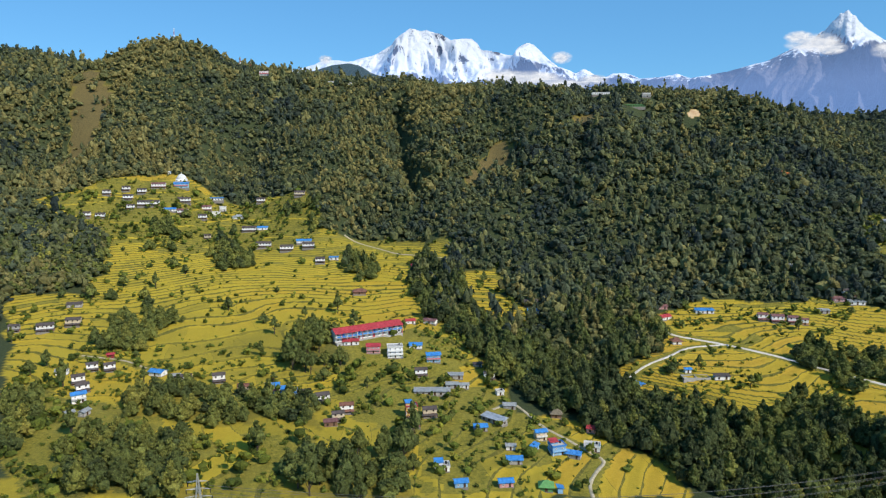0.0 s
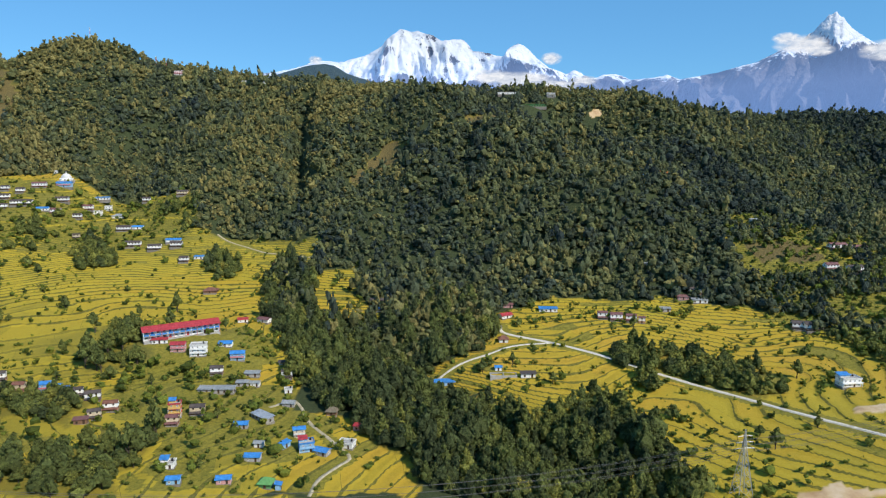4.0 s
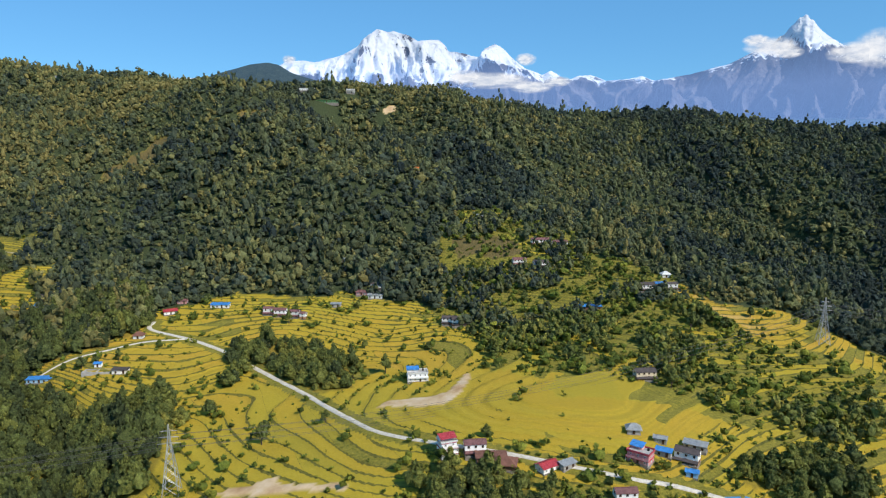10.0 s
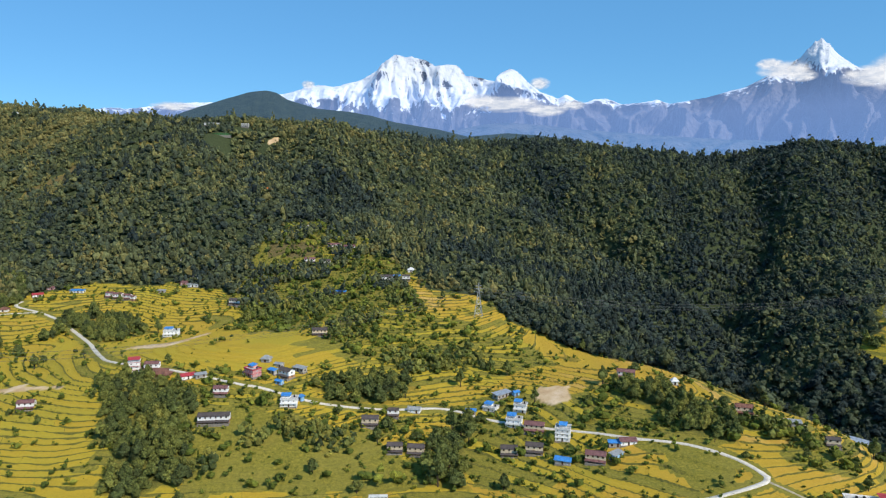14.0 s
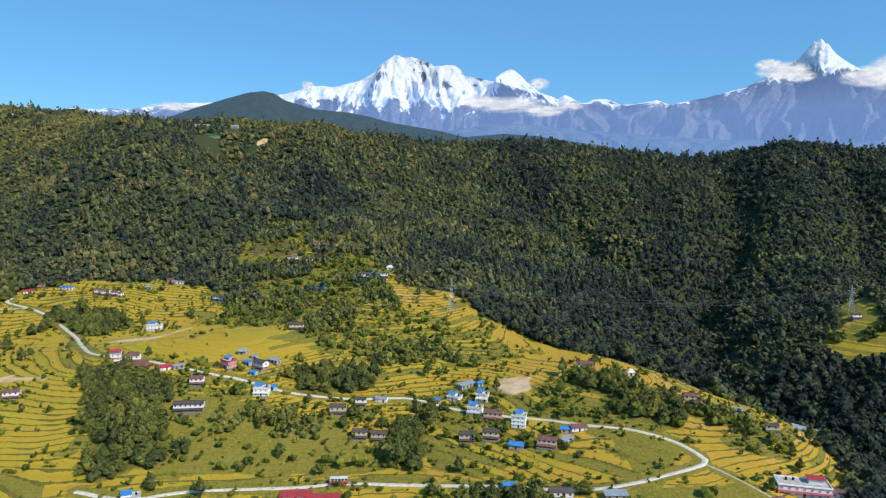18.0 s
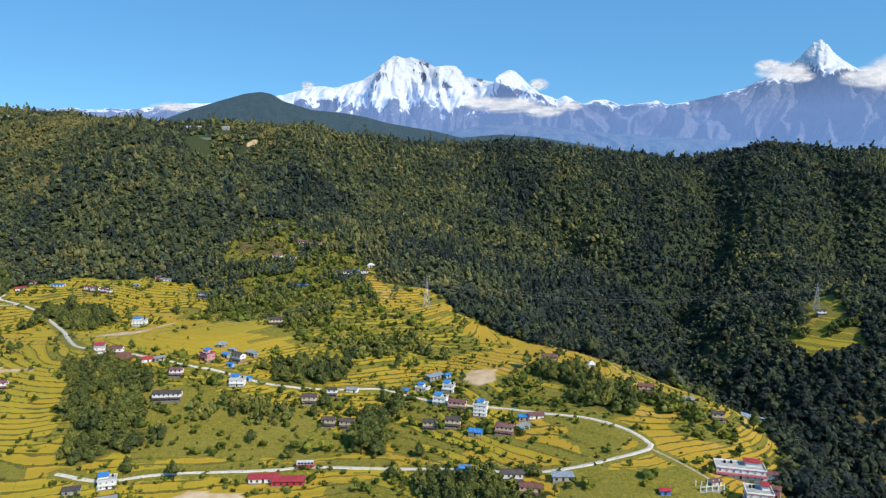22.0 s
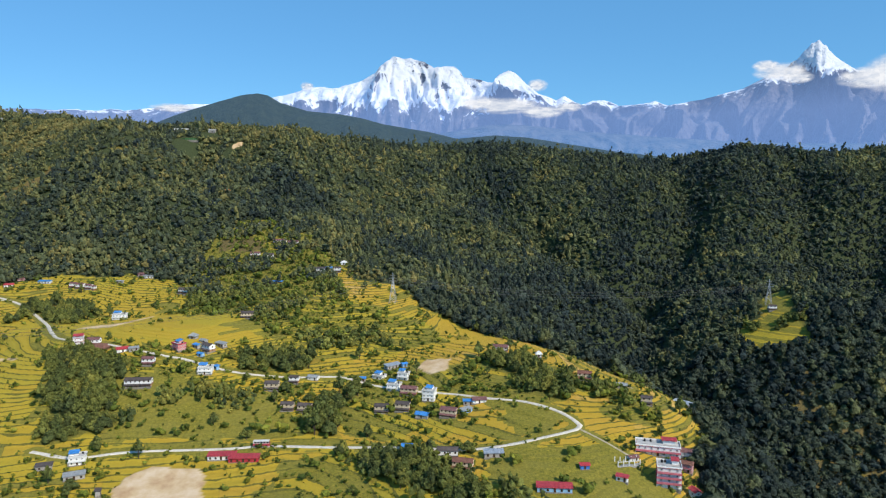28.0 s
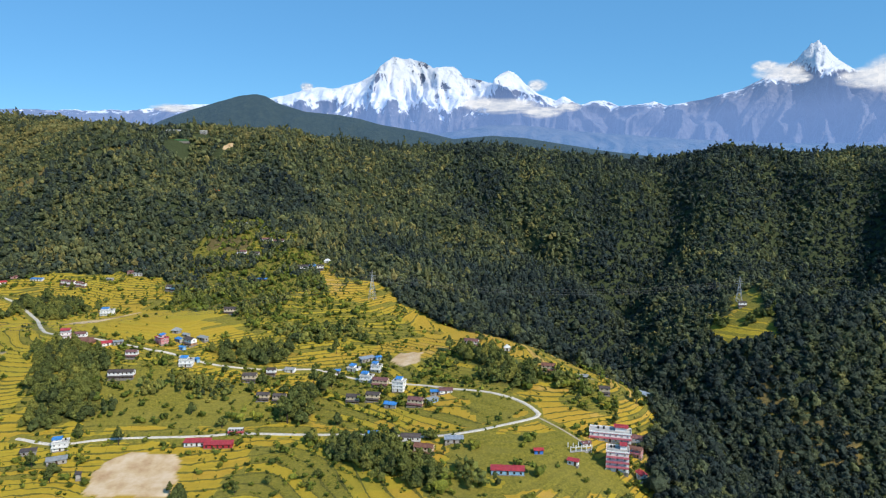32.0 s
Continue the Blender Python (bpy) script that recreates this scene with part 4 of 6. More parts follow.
def window(parent, x, y, z, w=0.3, h=0.34, turn=0.0, frame_mat="white"):
    key = (round(w, 2), round(h, 2), frame_mat)
    bm = bmesh.new()
    for a in ((-w / 2, -w / 2 + 0.05, 0, h), (w / 2 - 0.05, w / 2, 0, h), (-w / 2, w / 2, 0, 0.05), (-w / 2, w / 2, h - 0.05, h), (-0.018, 0.018, 0.05, h - 0.05)):
        box(a[0], a[1], -0.045, 0.01, a[2], a[3], bm)
    me = shared(FRAME_MESH, key, "window", bm, TIMBER if frame_mat == "wood" else TRIM["white"])
    ob = new("window", me)
    ob.parent = parent
    ob.matrix_basis = pose(x, y, z, 0, 0, turn)
    pane = new("pane", shared(PANE_MESH, key, "pane", box(-w / 2 + 0.04, w / 2 - 0.04, -0.02, 0.005, 0.04, h - 0.04), GLASS))
    pane.parent = ob


def door(parent, x, y, mat=None, w=0.3, h=0.6):
    me = shared(DOOR_MESH, (w, h, (mat or TIMBER).name), "door", box(-w / 2, w / 2, -0.035, 0.01, 0, h), mat or TIMBER)
    ob = new("door", me)
    ob.parent = parent
    ob.matrix_basis = pose(x, y, 0.06)


COUNT_WORD = {1: "single-storey", 2: "two-storey", 3: "three-storey", 4: "four-storey"}


PLACES = []


def start(name, x, y, ang, label, category="house", down=0.6, size=(2, 1.4)):
    ob = tagged(new(name), label, category, GROUP)
    PLACES.append((x, y, 1.8))
    c, s = math.cos(radians(ang)), math.sin(radians(ang))
    front = land_at(x + s * size[1] / 2, y - c * size[1] / 2)
    ob.matrix_basis = pose(x, y, max(front, height_at(x, y) - 0.2), 0, 0, ang) @ Matrix.Scale({"house": 0.71, "shed": 0.82, "guest house": 0.84}.get(category, 1.0) * (1.0 if x < 35 else 1.08), 4)
    return ob


def plinth(root, w, d):
    part("plinth", box(-w / 2 - 0.06, w / 2 + 0.06, -d / 2 - 0.06, d / 2 + 0.06, -0.9, 0.06), STONE, root, "rough stone plinth")


def openings(root, w, d, storeys, frame_mat="white", with_door=True, h0=0.0):
    n = max(1, int(w / 0.8))
    for s in range(storeys):
        for k in range(n):
            x = (k + 0.5) * w / n - w / 2
            if s == 0 and k == n // 2 and with_door:
                door(root, x, -d / 2)
            else:
                window(root, x, -d / 2, h0 + s * STORY + 0.25, min(0.28, 0.6 * w / n), 0.32, 0, frame_mat)
        if d > 0.9:
            window(root, -w / 2, 0, h0 + s * STORY + 0.25, 0.28, 0.34, -90, frame_mat)
            window(root, w / 2, 0, h0 + s * STORY + 0.25, 0.28, 0.34, 90, frame_mat)


def gable_roof(root, w, d, z, rise, mat, over=0.16, label=""):
    """Two pitched plates on a ridge along x, and the gable ends' walls below them."""
    a, b, e = w / 2 + over, d / 2 + over, z - rise * over / (d / 2)
    part("roof", slab((-a, -b, e + 0.05), (a, -b, e + 0.05), (a, 0.01, z + rise + 0.05), (-a, 0.01, z + rise + 0.05), 0.05), mat, root, label)
    part("roof", slab((a, b, e + 0.05), (-a, b, e + 0.05), (-a, -0.01, z + rise + 0.05), (a, -0.01, z + rise + 0.05), 0.05), mat, root, label)
    part("ridge_cap", box(-a, a, -0.06, 0.06, z + rise + 0.02, z + rise + 0.075), mat, root)


def body(root, w, d, h, mat, rise=0.0):
    """Four walls with thickness, the end walls rising to the ridge."""
    bm = bmesh.new()
    k = 0.09
    box(-w / 2, w / 2, -d / 2, -d / 2 + k, 0, h, bm)
    box(-w / 2, w / 2, d / 2 - k, d / 2, 0, h, bm)
    for s in (-1, 1):
        x0, x1 = sorted((s * w / 2, s * (w / 2 - k)))
        box(x0, x1, -d / 2 + k, d / 2 - k, 0, h, bm)
        if rise:
            v = [bm.verts.new(p) for x in (x0, x1) for p in ((x, -d / 2, h), (x, d / 2, h), (x, 0, h + rise))]
            bm.faces.new((v[0], v[2], v[1]))
            bm.faces.new((v[3], v[4], v[5]))
            for i, j in ((0, 1), (1, 2), (2, 0)):
                bm.faces.new((v[i], v[j], v[j + 3], v[i + 3]))
    return part("wall", bm, mat, root)


def farm(x, y, ang, w, st, wall, roof):
    """A farmhouse under a slate or rusty gable roof, with a lean-to porch on posts."""
    ww, rw = WALL["white" if wall == "pink" else "cream" if wall in ("brown", "ochre") else wall], ROOF[roof]
    root = start("farmhouse", x, y, ang, f"{COUNT_WORD[st]} {ww[0]} farmhouse with {rw[0]} gable roof")
    d = min(1.7, max(1.0, 0.55 * w))
    h = 1.22 + 0.1 * st
    plinth(root, w, d)
    body(root, w, d, h, ww[1], 0.25 * d)
    part("wall_band", box(-w / 2 - 0.012, w / 2 + 0.012, -d / 2 - 0.012, d / 2 + 0.012, 0.06, 0.55), WALL["ochre"][1], root, "red clay lower band")
    gable_roof(root, w, d, h, 0.25 * d, rw[1], 0.1)
    openings(root, w, d, 2, "wood", True, -0.04)
    if w > 1.5:
        z = 0.56
        part("porch_roof", slab((-w / 2 - 0.1, -d / 2 - 0.5, z - 0.14), (w / 2 + 0.1, -d / 2 - 0.5, z - 0.14), (w / 2 + 0.1, -d / 2 + 0.01, z + 0.06), (-w / 2 - 0.1, -d / 2 + 0.01, z + 0.06), 0.045), rw[1], root)
        for k in range(max(2, int(w / 0.8) + 1)):
            px = -w / 2 + 0.05 + k * (w - 0.1) / max(1, int(w / 0.8))
            part("porch_post", box(px - 0.03, px + 0.03, -d / 2 - 0.54, -d / 2 - 0.48, -0.3, z - 0.19), TIMBER, root)
        part("porch_floor", box(-w / 2 - 0.05, w / 2 + 0.05, -d / 2 - 0.6, -d / 2 - 0.07, -0.6, 0.05), STONE, root)


def gable(x, y, ang, w, st, wall, roof):
    """A plain house under a pitched metal roof."""
    ww, rw = WALL[wall], ROOF[roof]
    root = start("house", x, y, ang, f"{COUNT_WORD[st]} {ww[0]} house with {rw[0]} pitched roof")
    d = min(1.7, max(0.9, 0.65 * w))
    h = STORY * st + 0.05
    plinth(root, w, d)
    body(root, w, d, h, ww[1], 0.2 * d)
    gable_roof(root, w, d, h, 0.2 * d, rw[1], 0.18)
    openings(root, w, d, st)
    if st > 1:
        part("balcony", box(-w / 2, w / 2, -d / 2 - 0.32, -d / 2 - 0.005, STORY - 0.04, STORY + 0.03), CONCRETE, root)
        part("railing", box(-w / 2, w / 2, -d / 2 - 0.32, -d / 2 - 0.28, STORY + 0.03, STORY + 0.28), TRIM["pink"] if wall in ("pink", "sky") else TRIM["white"], root)


def shed(x, y, ang, w, st, wall, roof):
    """A long low building under one sloping sheet-metal roof."""
    ww, rw = WALL[wall], ROOF[roof]
    root = start("shed", x, y, ang, f"long low {ww[0]} shed with {rw[0]} roof", "shed")
    d = min(1.3, max(0.6, 0.4 * w))
    h = 0.62 * st + 0.1
    plinth(root, w, d)
    body(root, w, d, h, ww[1])
    a, b = w / 2 + 0.14, d / 2 + 0.16
    part("roof", slab((-a, -b, h + 0.02), (a, -b, h + 0.02), (a, b, h + 0.2), (-a, b, h + 0.2), 0.04), rw[1], root)
    for s in (-1, 1):
        part("roof_beam", box(s * w / 2 - 0.04, s * w / 2 + 0.04, d / 2 - 0.09, d / 2, h, h + 0.13), TIMBER, root)
    openings(root, w, d, 1, "wood", True, -0.06)


def hut(x, y, ang, w, st, wall, roof):
    """A small hut under a four-sided roof."""
    ww, rw = WALL[wall], ROOF[roof]
    root = start("hut", x, y, ang, f"small {ww[0]} hut with {rw[0]} roof", "hut")
    d = 0.8 * w
    plinth(root, w, d)
    body(root, w, d, 0.6, ww[1])
    bm = bmesh.new()
    a, b, r = w / 2 + 0.18, d / 2 + 0.18, 0.15 * w
    v = [bm.verts.new(p) for p in ((-a, -b, 0.56), (a, -b, 0.56), (a, b, 0.56), (-a, b, 0.56), (-r, 0, 1.05), (r, 0, 1.05), (-a, -b, 0.5), (a, -b, 0.5), (a, b, 0.5), (-a, b, 0.5))]
    for f in ((0, 1, 5, 4), (1, 2, 5), (2, 3, 4, 5), (3, 0, 4), (6, 7, 1, 0), (7, 8, 2, 1), (8, 9, 3, 2), (9, 6, 0, 3), (9, 8, 7, 6)):
        bm.faces.new([v[k] for k in f])
    part("roof", bm, rw[1], root)
    door(root, 0, -d / 2, None, 0.26, 0.45)


def storeys_of(root, w, d, st, ww, trim, balcony=True, rail=None):
    for s in range(st):
        z = s * STORY
        bm = bmesh.new()
        k = 0.09
        box(-w / 2, w / 2, -d / 2, -d / 2 + k, z, z + STORY - 0.07, bm)
        box(-w / 2, w / 2, d / 2 - k, d / 2, z, z + STORY - 0.07, bm)
        box(-w / 2, -w / 2 + k, -d / 2 + k, d / 2 - k, z, z + STORY - 0.07, bm)
        box(w / 2 - k, w / 2, -d / 2 + k, d / 2 - k, z, z + STORY - 0.07, bm)
        part("wall", bm, ww, root)
        out = 0.34 if balcony and s < st - 1 else 0.12
        part("floor_slab", box(-w / 2 - 0.1, w / 2 + 0.1, -d / 2 - out, d / 2 + 0.1, z + STORY - 0.07, z + STORY), TRIM[trim], root, f"{trim} slab edge")
        if balcony and s < st - 1:
            part("railing", box(-w / 2 - 0.08, w / 2 + 0.08, -d / 2 - out + 0.01, -d / 2 - out + 0.05, z + STORY, z + STORY + 0.24), rail or ww, root)
            for q in (-1, 1):
                part("pillar", box(q * (w / 2 + 0.04) - 0.04, q * (w / 2 + 0.04) + 0.04, -d / 2 - out + 0.02, -d / 2 - out + 0.1, z, z + STORY - 0.07), TRIM["white"], root)
    openings(root, w, d, st)


def parapet(root, w, d, z, mat):
    for nm in ((-w / 2 - 0.1, w / 2 + 0.1, -d / 2 - 0.12, -d / 2 - 0.06), (-w / 2 - 0.1, w / 2 + 0.1, d / 2 + 0.04, d / 2 + 0.1),
               (-w / 2 - 0.1, -w / 2 - 0.04, -d / 2 - 0.06, d / 2 + 0.04), (w / 2 + 0.04, w / 2 + 0.1, -d / 2 - 0.06, d / 2 + 0.04)):
        part("parapet", box(*nm, z, z + 0.2), mat, root)


def tank(root, x, y, z):
    bm = bmesh.new()
    bmesh.ops.create_cone(bm, cap_ends=True, segments=14, radius1=0.16, radius2=0.15, depth=0.32, matrix=Matrix.Translation((x, y, z + 0.16)))
    bmesh.ops.create_cone(bm, cap_ends=True, segments=14, radius1=0.15, radius2=0.06, depth=0.07, matrix=Matrix.Translation((x, y, z + 0.355)))
    part("water_tank", bm, BLACK, root, "black plastic water tank")


def block(x, y, ang, w, st, wall, roof):
    """A flat-roofed concrete house; some carry a rooftop room under coloured metal."""
    ww, rw = WALL[wall], ROOF[roof]
    top = "flat concrete roof" if roof == "none" else f"{rw[0]} rooftop room"
    root = start("house", x, y, ang, f"{COUNT_WORD[st]} {ww[0]} concrete house with {top}")
    d = min(2.0, max(1.1, 0.75 * w))
    trim = "red" if wall in ("pink", "yellow") else ("blue" if wall == "sky" else "white")
    plinth(root, w, d)
    storeys_of(root, w, d, st, ww[1], trim)
    z = st * STORY
    part("roof_deck", box(-w / 2, w / 2, -d / 2, d / 2, z, z + 0.015), CONCRETE, root)
    parapet(root, w, d, z, TRIM[trim])
    if roof != "none":
        a = 0.55 * w
        for q in (box(-w / 2 + 0.02, -w / 2 + a, -0.02, d / 2 - 0.02, z + 0.015, z + 0.5),):
            part("rooftop_room", q, ww[1], root)
        part("roof", slab((-w / 2 - 0.15, -0.25, z + 0.46), (-w / 2 + a + 0.15, -0.25, z + 0.46), (-w / 2 + a + 0.15, d / 2 + 0.15, z + 0.7), (-w / 2 - 0.15, d / 2 + 0.15, z + 0.7), 0.04), rw[1], root)
        window(root, -w / 2 + a / 2, -0.02, z + 0.2, 0.26, 0.28)
    tank(root, 0.3 * w, 0.2 * d, z + 0.015)


def tall(x, y, ang, w, st, wall, roof):
    """A tall narrow house, its top covered with pitched metal."""
    ww, rw = WALL[wall], ROOF[roof]
    root = start("tall_house", x, y, ang, f"{COUNT_WORD[st]} {ww[0]} concrete house with {rw[0]} roof on top")
    d = 0.85 * w
    plinth(root, w, d)
    storeys_of(root, w, d, st, ww[1], "red" if roof == "red" else "white", roof == "red")
    z = st * STORY
    part("roof_deck", box(-w / 2, w / 2, -d / 2, d / 2, z, z + 0.015), CONCRETE, root)
    parapet(root, w, d, z, TRIM["white"])
    s = 0.98 if roof == "red" else 0.5
    part("rooftop_room", box(-w / 2 * s, w / 2 * s, -0.1 * d, d / 2 * 0.98, z + 0.015, z + 0.55), ww[1], root)
    a = w / 2 * s + 0.12
    part("roof", slab((-a, -0.45 * d if roof == "red" else -0.2 * d, z + 0.5), (a, -0.45 * d if roof == "red" else -0.2 * d, z + 0.5), (a, 0.25 * d, z + 0.86), (-a, 0.25 * d, z + 0.86), 0.04), rw[1], root)
    part("roof", slab((a, d / 2 + 0.12, z + 0.6), (-a, d / 2 + 0.12, z + 0.6), (-a, 0.24 * d, z + 0.86), (a, 0.24 * d, z + 0.86), 0.04), rw[1], root)


def hotel(x, y, ang, w, st, wall, roof):
    """The large guest house above the ravine: balconies with red bands on every floor."""
    ww = WALL["white"]
    root = start("guest_house", x, y, ang, f"{COUNT_WORD[st]} {ww[0]} guest house with red balcony bands and flat roof", "guest house")
    d = min(2.4, 0.8 * w)
    plinth(root, w, d)
    storeys_of(root, w, d, st, ww[1], "red", True, TRIM["pink"])
    z = st * STORY
    part("roof_deck", box(-w / 2, w / 2, -d / 2, d / 2, z, z + 0.015), CONCRETE, root)
    parapet(root, w, d, z, WALL["white"][1])
    part("stair_tower", box(0.12 * w, 0.4 * w, 0.0, d / 2 - 0.1, z + 0.015, z + 0.65), ww[1], root)
    part("stair_roof", slab((0.08 * w, -0.2, z + 0.66), (0.44 * w, -0.2, z + 0.66), (0.44 * w, d / 2, z + 0.74), (0.08 * w, d / 2, z + 0.74), 0.05), ROOF["red"][1], root)
    tank(root, -0.3 * w, 0.2 * d, z + 0.015)
    tank(root, -0.16 * w, 0.24 * d, z + 0.015)


def school(x, y, ang, w, st, wall, roof):
    """The long school: an open gallery on each floor, with pillars, blue rails and red doors, under a red roof."""
    root = start("school_building", x, y, ang, "long two-storey white and blue school with red metal roof", "school")
    d, h = 1.7, 2 * STORY
    plinth(root, w, d)
    body(root, w, d, h, WALL["white"][1], 0.42)
    gable_roof(root, w, d + 0.7, h - 0.08, 0.5, ROOF["red"][1], 0.14)
    part("gallery_floor", box(-w / 2, w / 2, -d / 2 - 0.5, -d / 2 - 0.005, STORY - 0.05, STORY + 0.02), CONCRETE, root)
    part("veranda_floor", box(-w / 2, w / 2, -d / 2 - 0.55, -d / 2 - 0.07, -0.6, 0.05), CONCRETE, root)
    n = int(w / 0.8)
    for k in range(n + 1):
        px = -w / 2 + 0.04 + k * (w - 0.08) / n
        part("pillar", box(px - 0.04, px + 0.04, -d / 2 - 0.48, -d / 2 - 0.4, 0.05, h - 0.16), TRIM["pink"] if k % 2 else TRIM["white"], root)
    for k in range(n):
        px = -w / 2 + (k + 0.5) * w / n
        part("rail_panel", box(px - 0.34, px + 0.34, -d / 2 - 0.5, -d / 2 - 0.46, STORY + 0.02, STORY + 0.26), TRIM["blue"], root)
        for s in range(2):
            if k % 3 == 1:
                part("door", box(px - 0.16, px + 0.16, -d / 2 - 0.03, -d / 2 + 0.01, s * STORY + 0.06, s * STORY + 0.6), TRIM["red" if s == 0 else "blue"], root)
            else:
                window(root, px, -d / 2, s * STORY + 0.24, 0.4, 0.34)


def temple(x, y, ang, w, st, wall, roof):
    root = start("shrine", x, y, ang, "small white shrine with a white dome on a platform", "shrine")
    part("platform", box(-w / 2, w / 2, -w / 2, w / 2, -0.8, 0.2), WALL["stone"][1], root)
    part("wall", box(-w * 0.36, w * 0.36, -w * 0.36, w * 0.36, 0.2, 0.75), WALL["white"][1], root)
    bm = bmesh.new()
    bmesh.ops.create_uvsphere(bm, u_segments=20, v_segments=12, radius=w * 0.36, matrix=Matrix.Translation((0, 0, 0.75)))
    part("dome", bm, ROOF["white"][1], root)
    bm = bmesh.new()
    bmesh.ops.create_cone(bm, segments=10, radius1=0.14, radius2=0.02, depth=0.6, matrix=Matrix.Translation((0, 0, 0.75 + w * 0.36 + 0.2)))
    part("spire", bm, ROOF["white"][1], root)
    door(root, 0, -w * 0.36, None, 0.3, 0.45)


def ruin(x, y, ang, w, st, wall, roof):
    root = start("foundation", x, y, ang, "unfinished grey house foundation with low block walls", "foundation")
    for q in ((-w / 2, w / 2, -0.7, -0.6), (-w / 2, w / 2, 0.6, 0.7), (-w / 2, -w / 2 + 0.1, -0.6, 0.6), (w / 2 - 0.1, w / 2, -0.6, 0.6), (-0.05, 0.05, -0.6, 0.6)):
        part("low_wall", box(*q, -0.6, 0.28), WALL["stone"][1], root)
    part("floor_slab", box(-w / 2 + 0.1, w / 2 - 0.1, -0.6, 0.6, -0.6, 0.04), CONCRETE, root)


def frame_house(x, y, ang, w, st, wall, roof):
    root = start("building_frame", x, y, ang, "bare white concrete posts and beams of an unfinished house", "building frame")
    for i in range(5):
        for j in range(2):
            px, py = -w / 2 + i * w / 4, -0.5 + j
            part("post", box(px - 0.05, px + 0.05, py - 0.05, py + 0.05, -0.5, 0.75 + 0.1 * ((i + j) % 2)), TRIM["white"], root)
    part("beam", box(-w / 2, w / 2, -0.54, -0.46, 0.55, 0.62), TRIM["white"], root)
    part("floor_slab", box(-w / 2 - 0.1, w / 2 + 0.1, -0.6, 0.6, -0.5, 0.04), CONCRETE, root)



# west village
GROUP = "houses of the west village"
school(-11.4, 97.1, 31, 10.7, 2, "white", "red")
shed(-13.3, 94.0, 10, 2.6, 1, "white", "red")
gable(-5.5, 108.5, 14, 2.2, 1, "white", "red")
gable(-2.1, 109.2, -23, 3.0, 1, "white", "maroon")
block(-6.8, 91.4, 9, 2.9, 3, "white", "none")
gable(-9.9, 92.0, 6, 2.7, 2, "pink", "red")
gable(-4.0, 94.7, 1, 2.5, 1, "white", "blue")
gable(-1.4, 91.5, 8, 2.7, 2, "sky", "blue")
farm(-3.0, 87.2, 9, 2.3, 1, "white", "slate")
farm(6.3, 88.0, 6, 2.0, 2, "white", "slate")
gable(4.9, 91.8, 11, 1.6, 1, "stone", "slate")
shed(-1.4, 82.2, 0, 5.5, 1, "stone", "grey")
shed(1.7, 87.5, -1, 2.4, 1, "stone", "grey")
gable(2.8, 84.9, -1, 1.6, 1, "white", "grey")
block(7.4, 83.7, 13, 1.3, 1, "white", "none")
shed(1.2, 84.6, 0, 1.9, 1, "stone", "grey")
block(-3.7, 74.5, 11, 1.8, 3, "yellow", "blue")
farm(-1.6, 75.8, 9, 2.3, 1, "ochre", "slate")
farm(-3.3, 72.5, 6, 1.9, 1, "brown", "maroon")
shed(6.1, 75.7, -41, 3.7, 1, "stone", "steel")
gable(4.3, 73.2, 5, 2.1, 1, "stone", "blue")
gable(8.3, 79.9, -3, 2.1, 1, "stone", "grey")
hut(13.9, 78.5, -5, 1.2, 1, "brown", "thatch")
gable(11.1, 72.4, 15, 1.8, 2, "cream", "blue")
block(12.5, 69.4, 17, 2.2, 2, "sky", "red")
gable(14.3, 69.0, -22, 2.2, 1, "stone", "blue")
shed(10.1, 69.6, 60, 1.5, 1, "sky", "blue")
block(16.7, 70.9, -13, 2.4, 1, "white", "none")
shed(17.8, 75.0, -20, 1.9, 1, "pink", "red")
gable(7.4, 69.2, -3, 1.4, 1, "white", "grey")
gable(7.5, 66.3, 0, 2.2, 1, "stone", "blue")
block(-0.1, 63.0, 6, 2.0, 1, "white", "blue")
gable(1.7, 59.9, 9, 1.7, 1, "sky", "blue")
gable(6.1, 61.1, 7, 1.9, 1, "pink", "blue")
hut(10.1, 61.4, -5, 1.2, 1, "green", "green")
shed(11.4, 61.0, 91, 0.7, 1, "sky", "blue")
gable(-36.8, 83.1, -17, 2.7, 1, "white", "blue")
farm(-28.3, 81.2, 18, 2.1, 2, "white", "slate")
farm(-32.3, 80.7, 11, 2.0, 1, "white", "slate")
gable(-33.9, 81.6, 11, 1.4, 1, "sky", "grey")
gable(-49.1, 83.0, 15, 2.0, 1, "white", "grey")
farm(-45.8, 84.2, 22, 1.9, 1, "white", "slate")
farm(-43.6, 84.3, 30, 1.9, 1, "white", "slate")
gable(-45.5, 88.5, 14, 1.2, 1, "maroon", "red")
farm(-45.4, 80.0, 31, 2.1, 2, "white", "slate")
farm(-43.3, 77.0, 39, 2.0, 1, "white", "slate")
gable(-42.2, 74.1, 34, 2.1, 2, "white", "blue")
gable(-40.9, 69.8, 47, 1.2, 1, "stone", "grey")
gable(-39.4, 70.1, 79, 1.5, 1, "stone", "grey")
farm(-24.2, 78.3, 9, 2.3, 1, "brown", "brown")
gable(-20.9, 78.7, 14, 2.2, 2, "sky", "blue")
block(-18.5, 77.1, 13, 2.6, 2, "sky", "blue")
farm(-16.7, 77.7, 19, 1.8, 1, "white", "slate")
farm(-14.6, 77.2, 21, 2.4, 1, "white", "slate")
farm(-11.3, 74.8, 11, 2.2, 1, "white", "brown")
farm(-11.9, 72.2, 18, 1.9, 1, "brown", "slate")
shed(-12.4, 70.2, 15, 1.7, 1, "brown", "maroon")
farm(-59.6, 97.5, 22, 3.2, 1, "white", "slate")
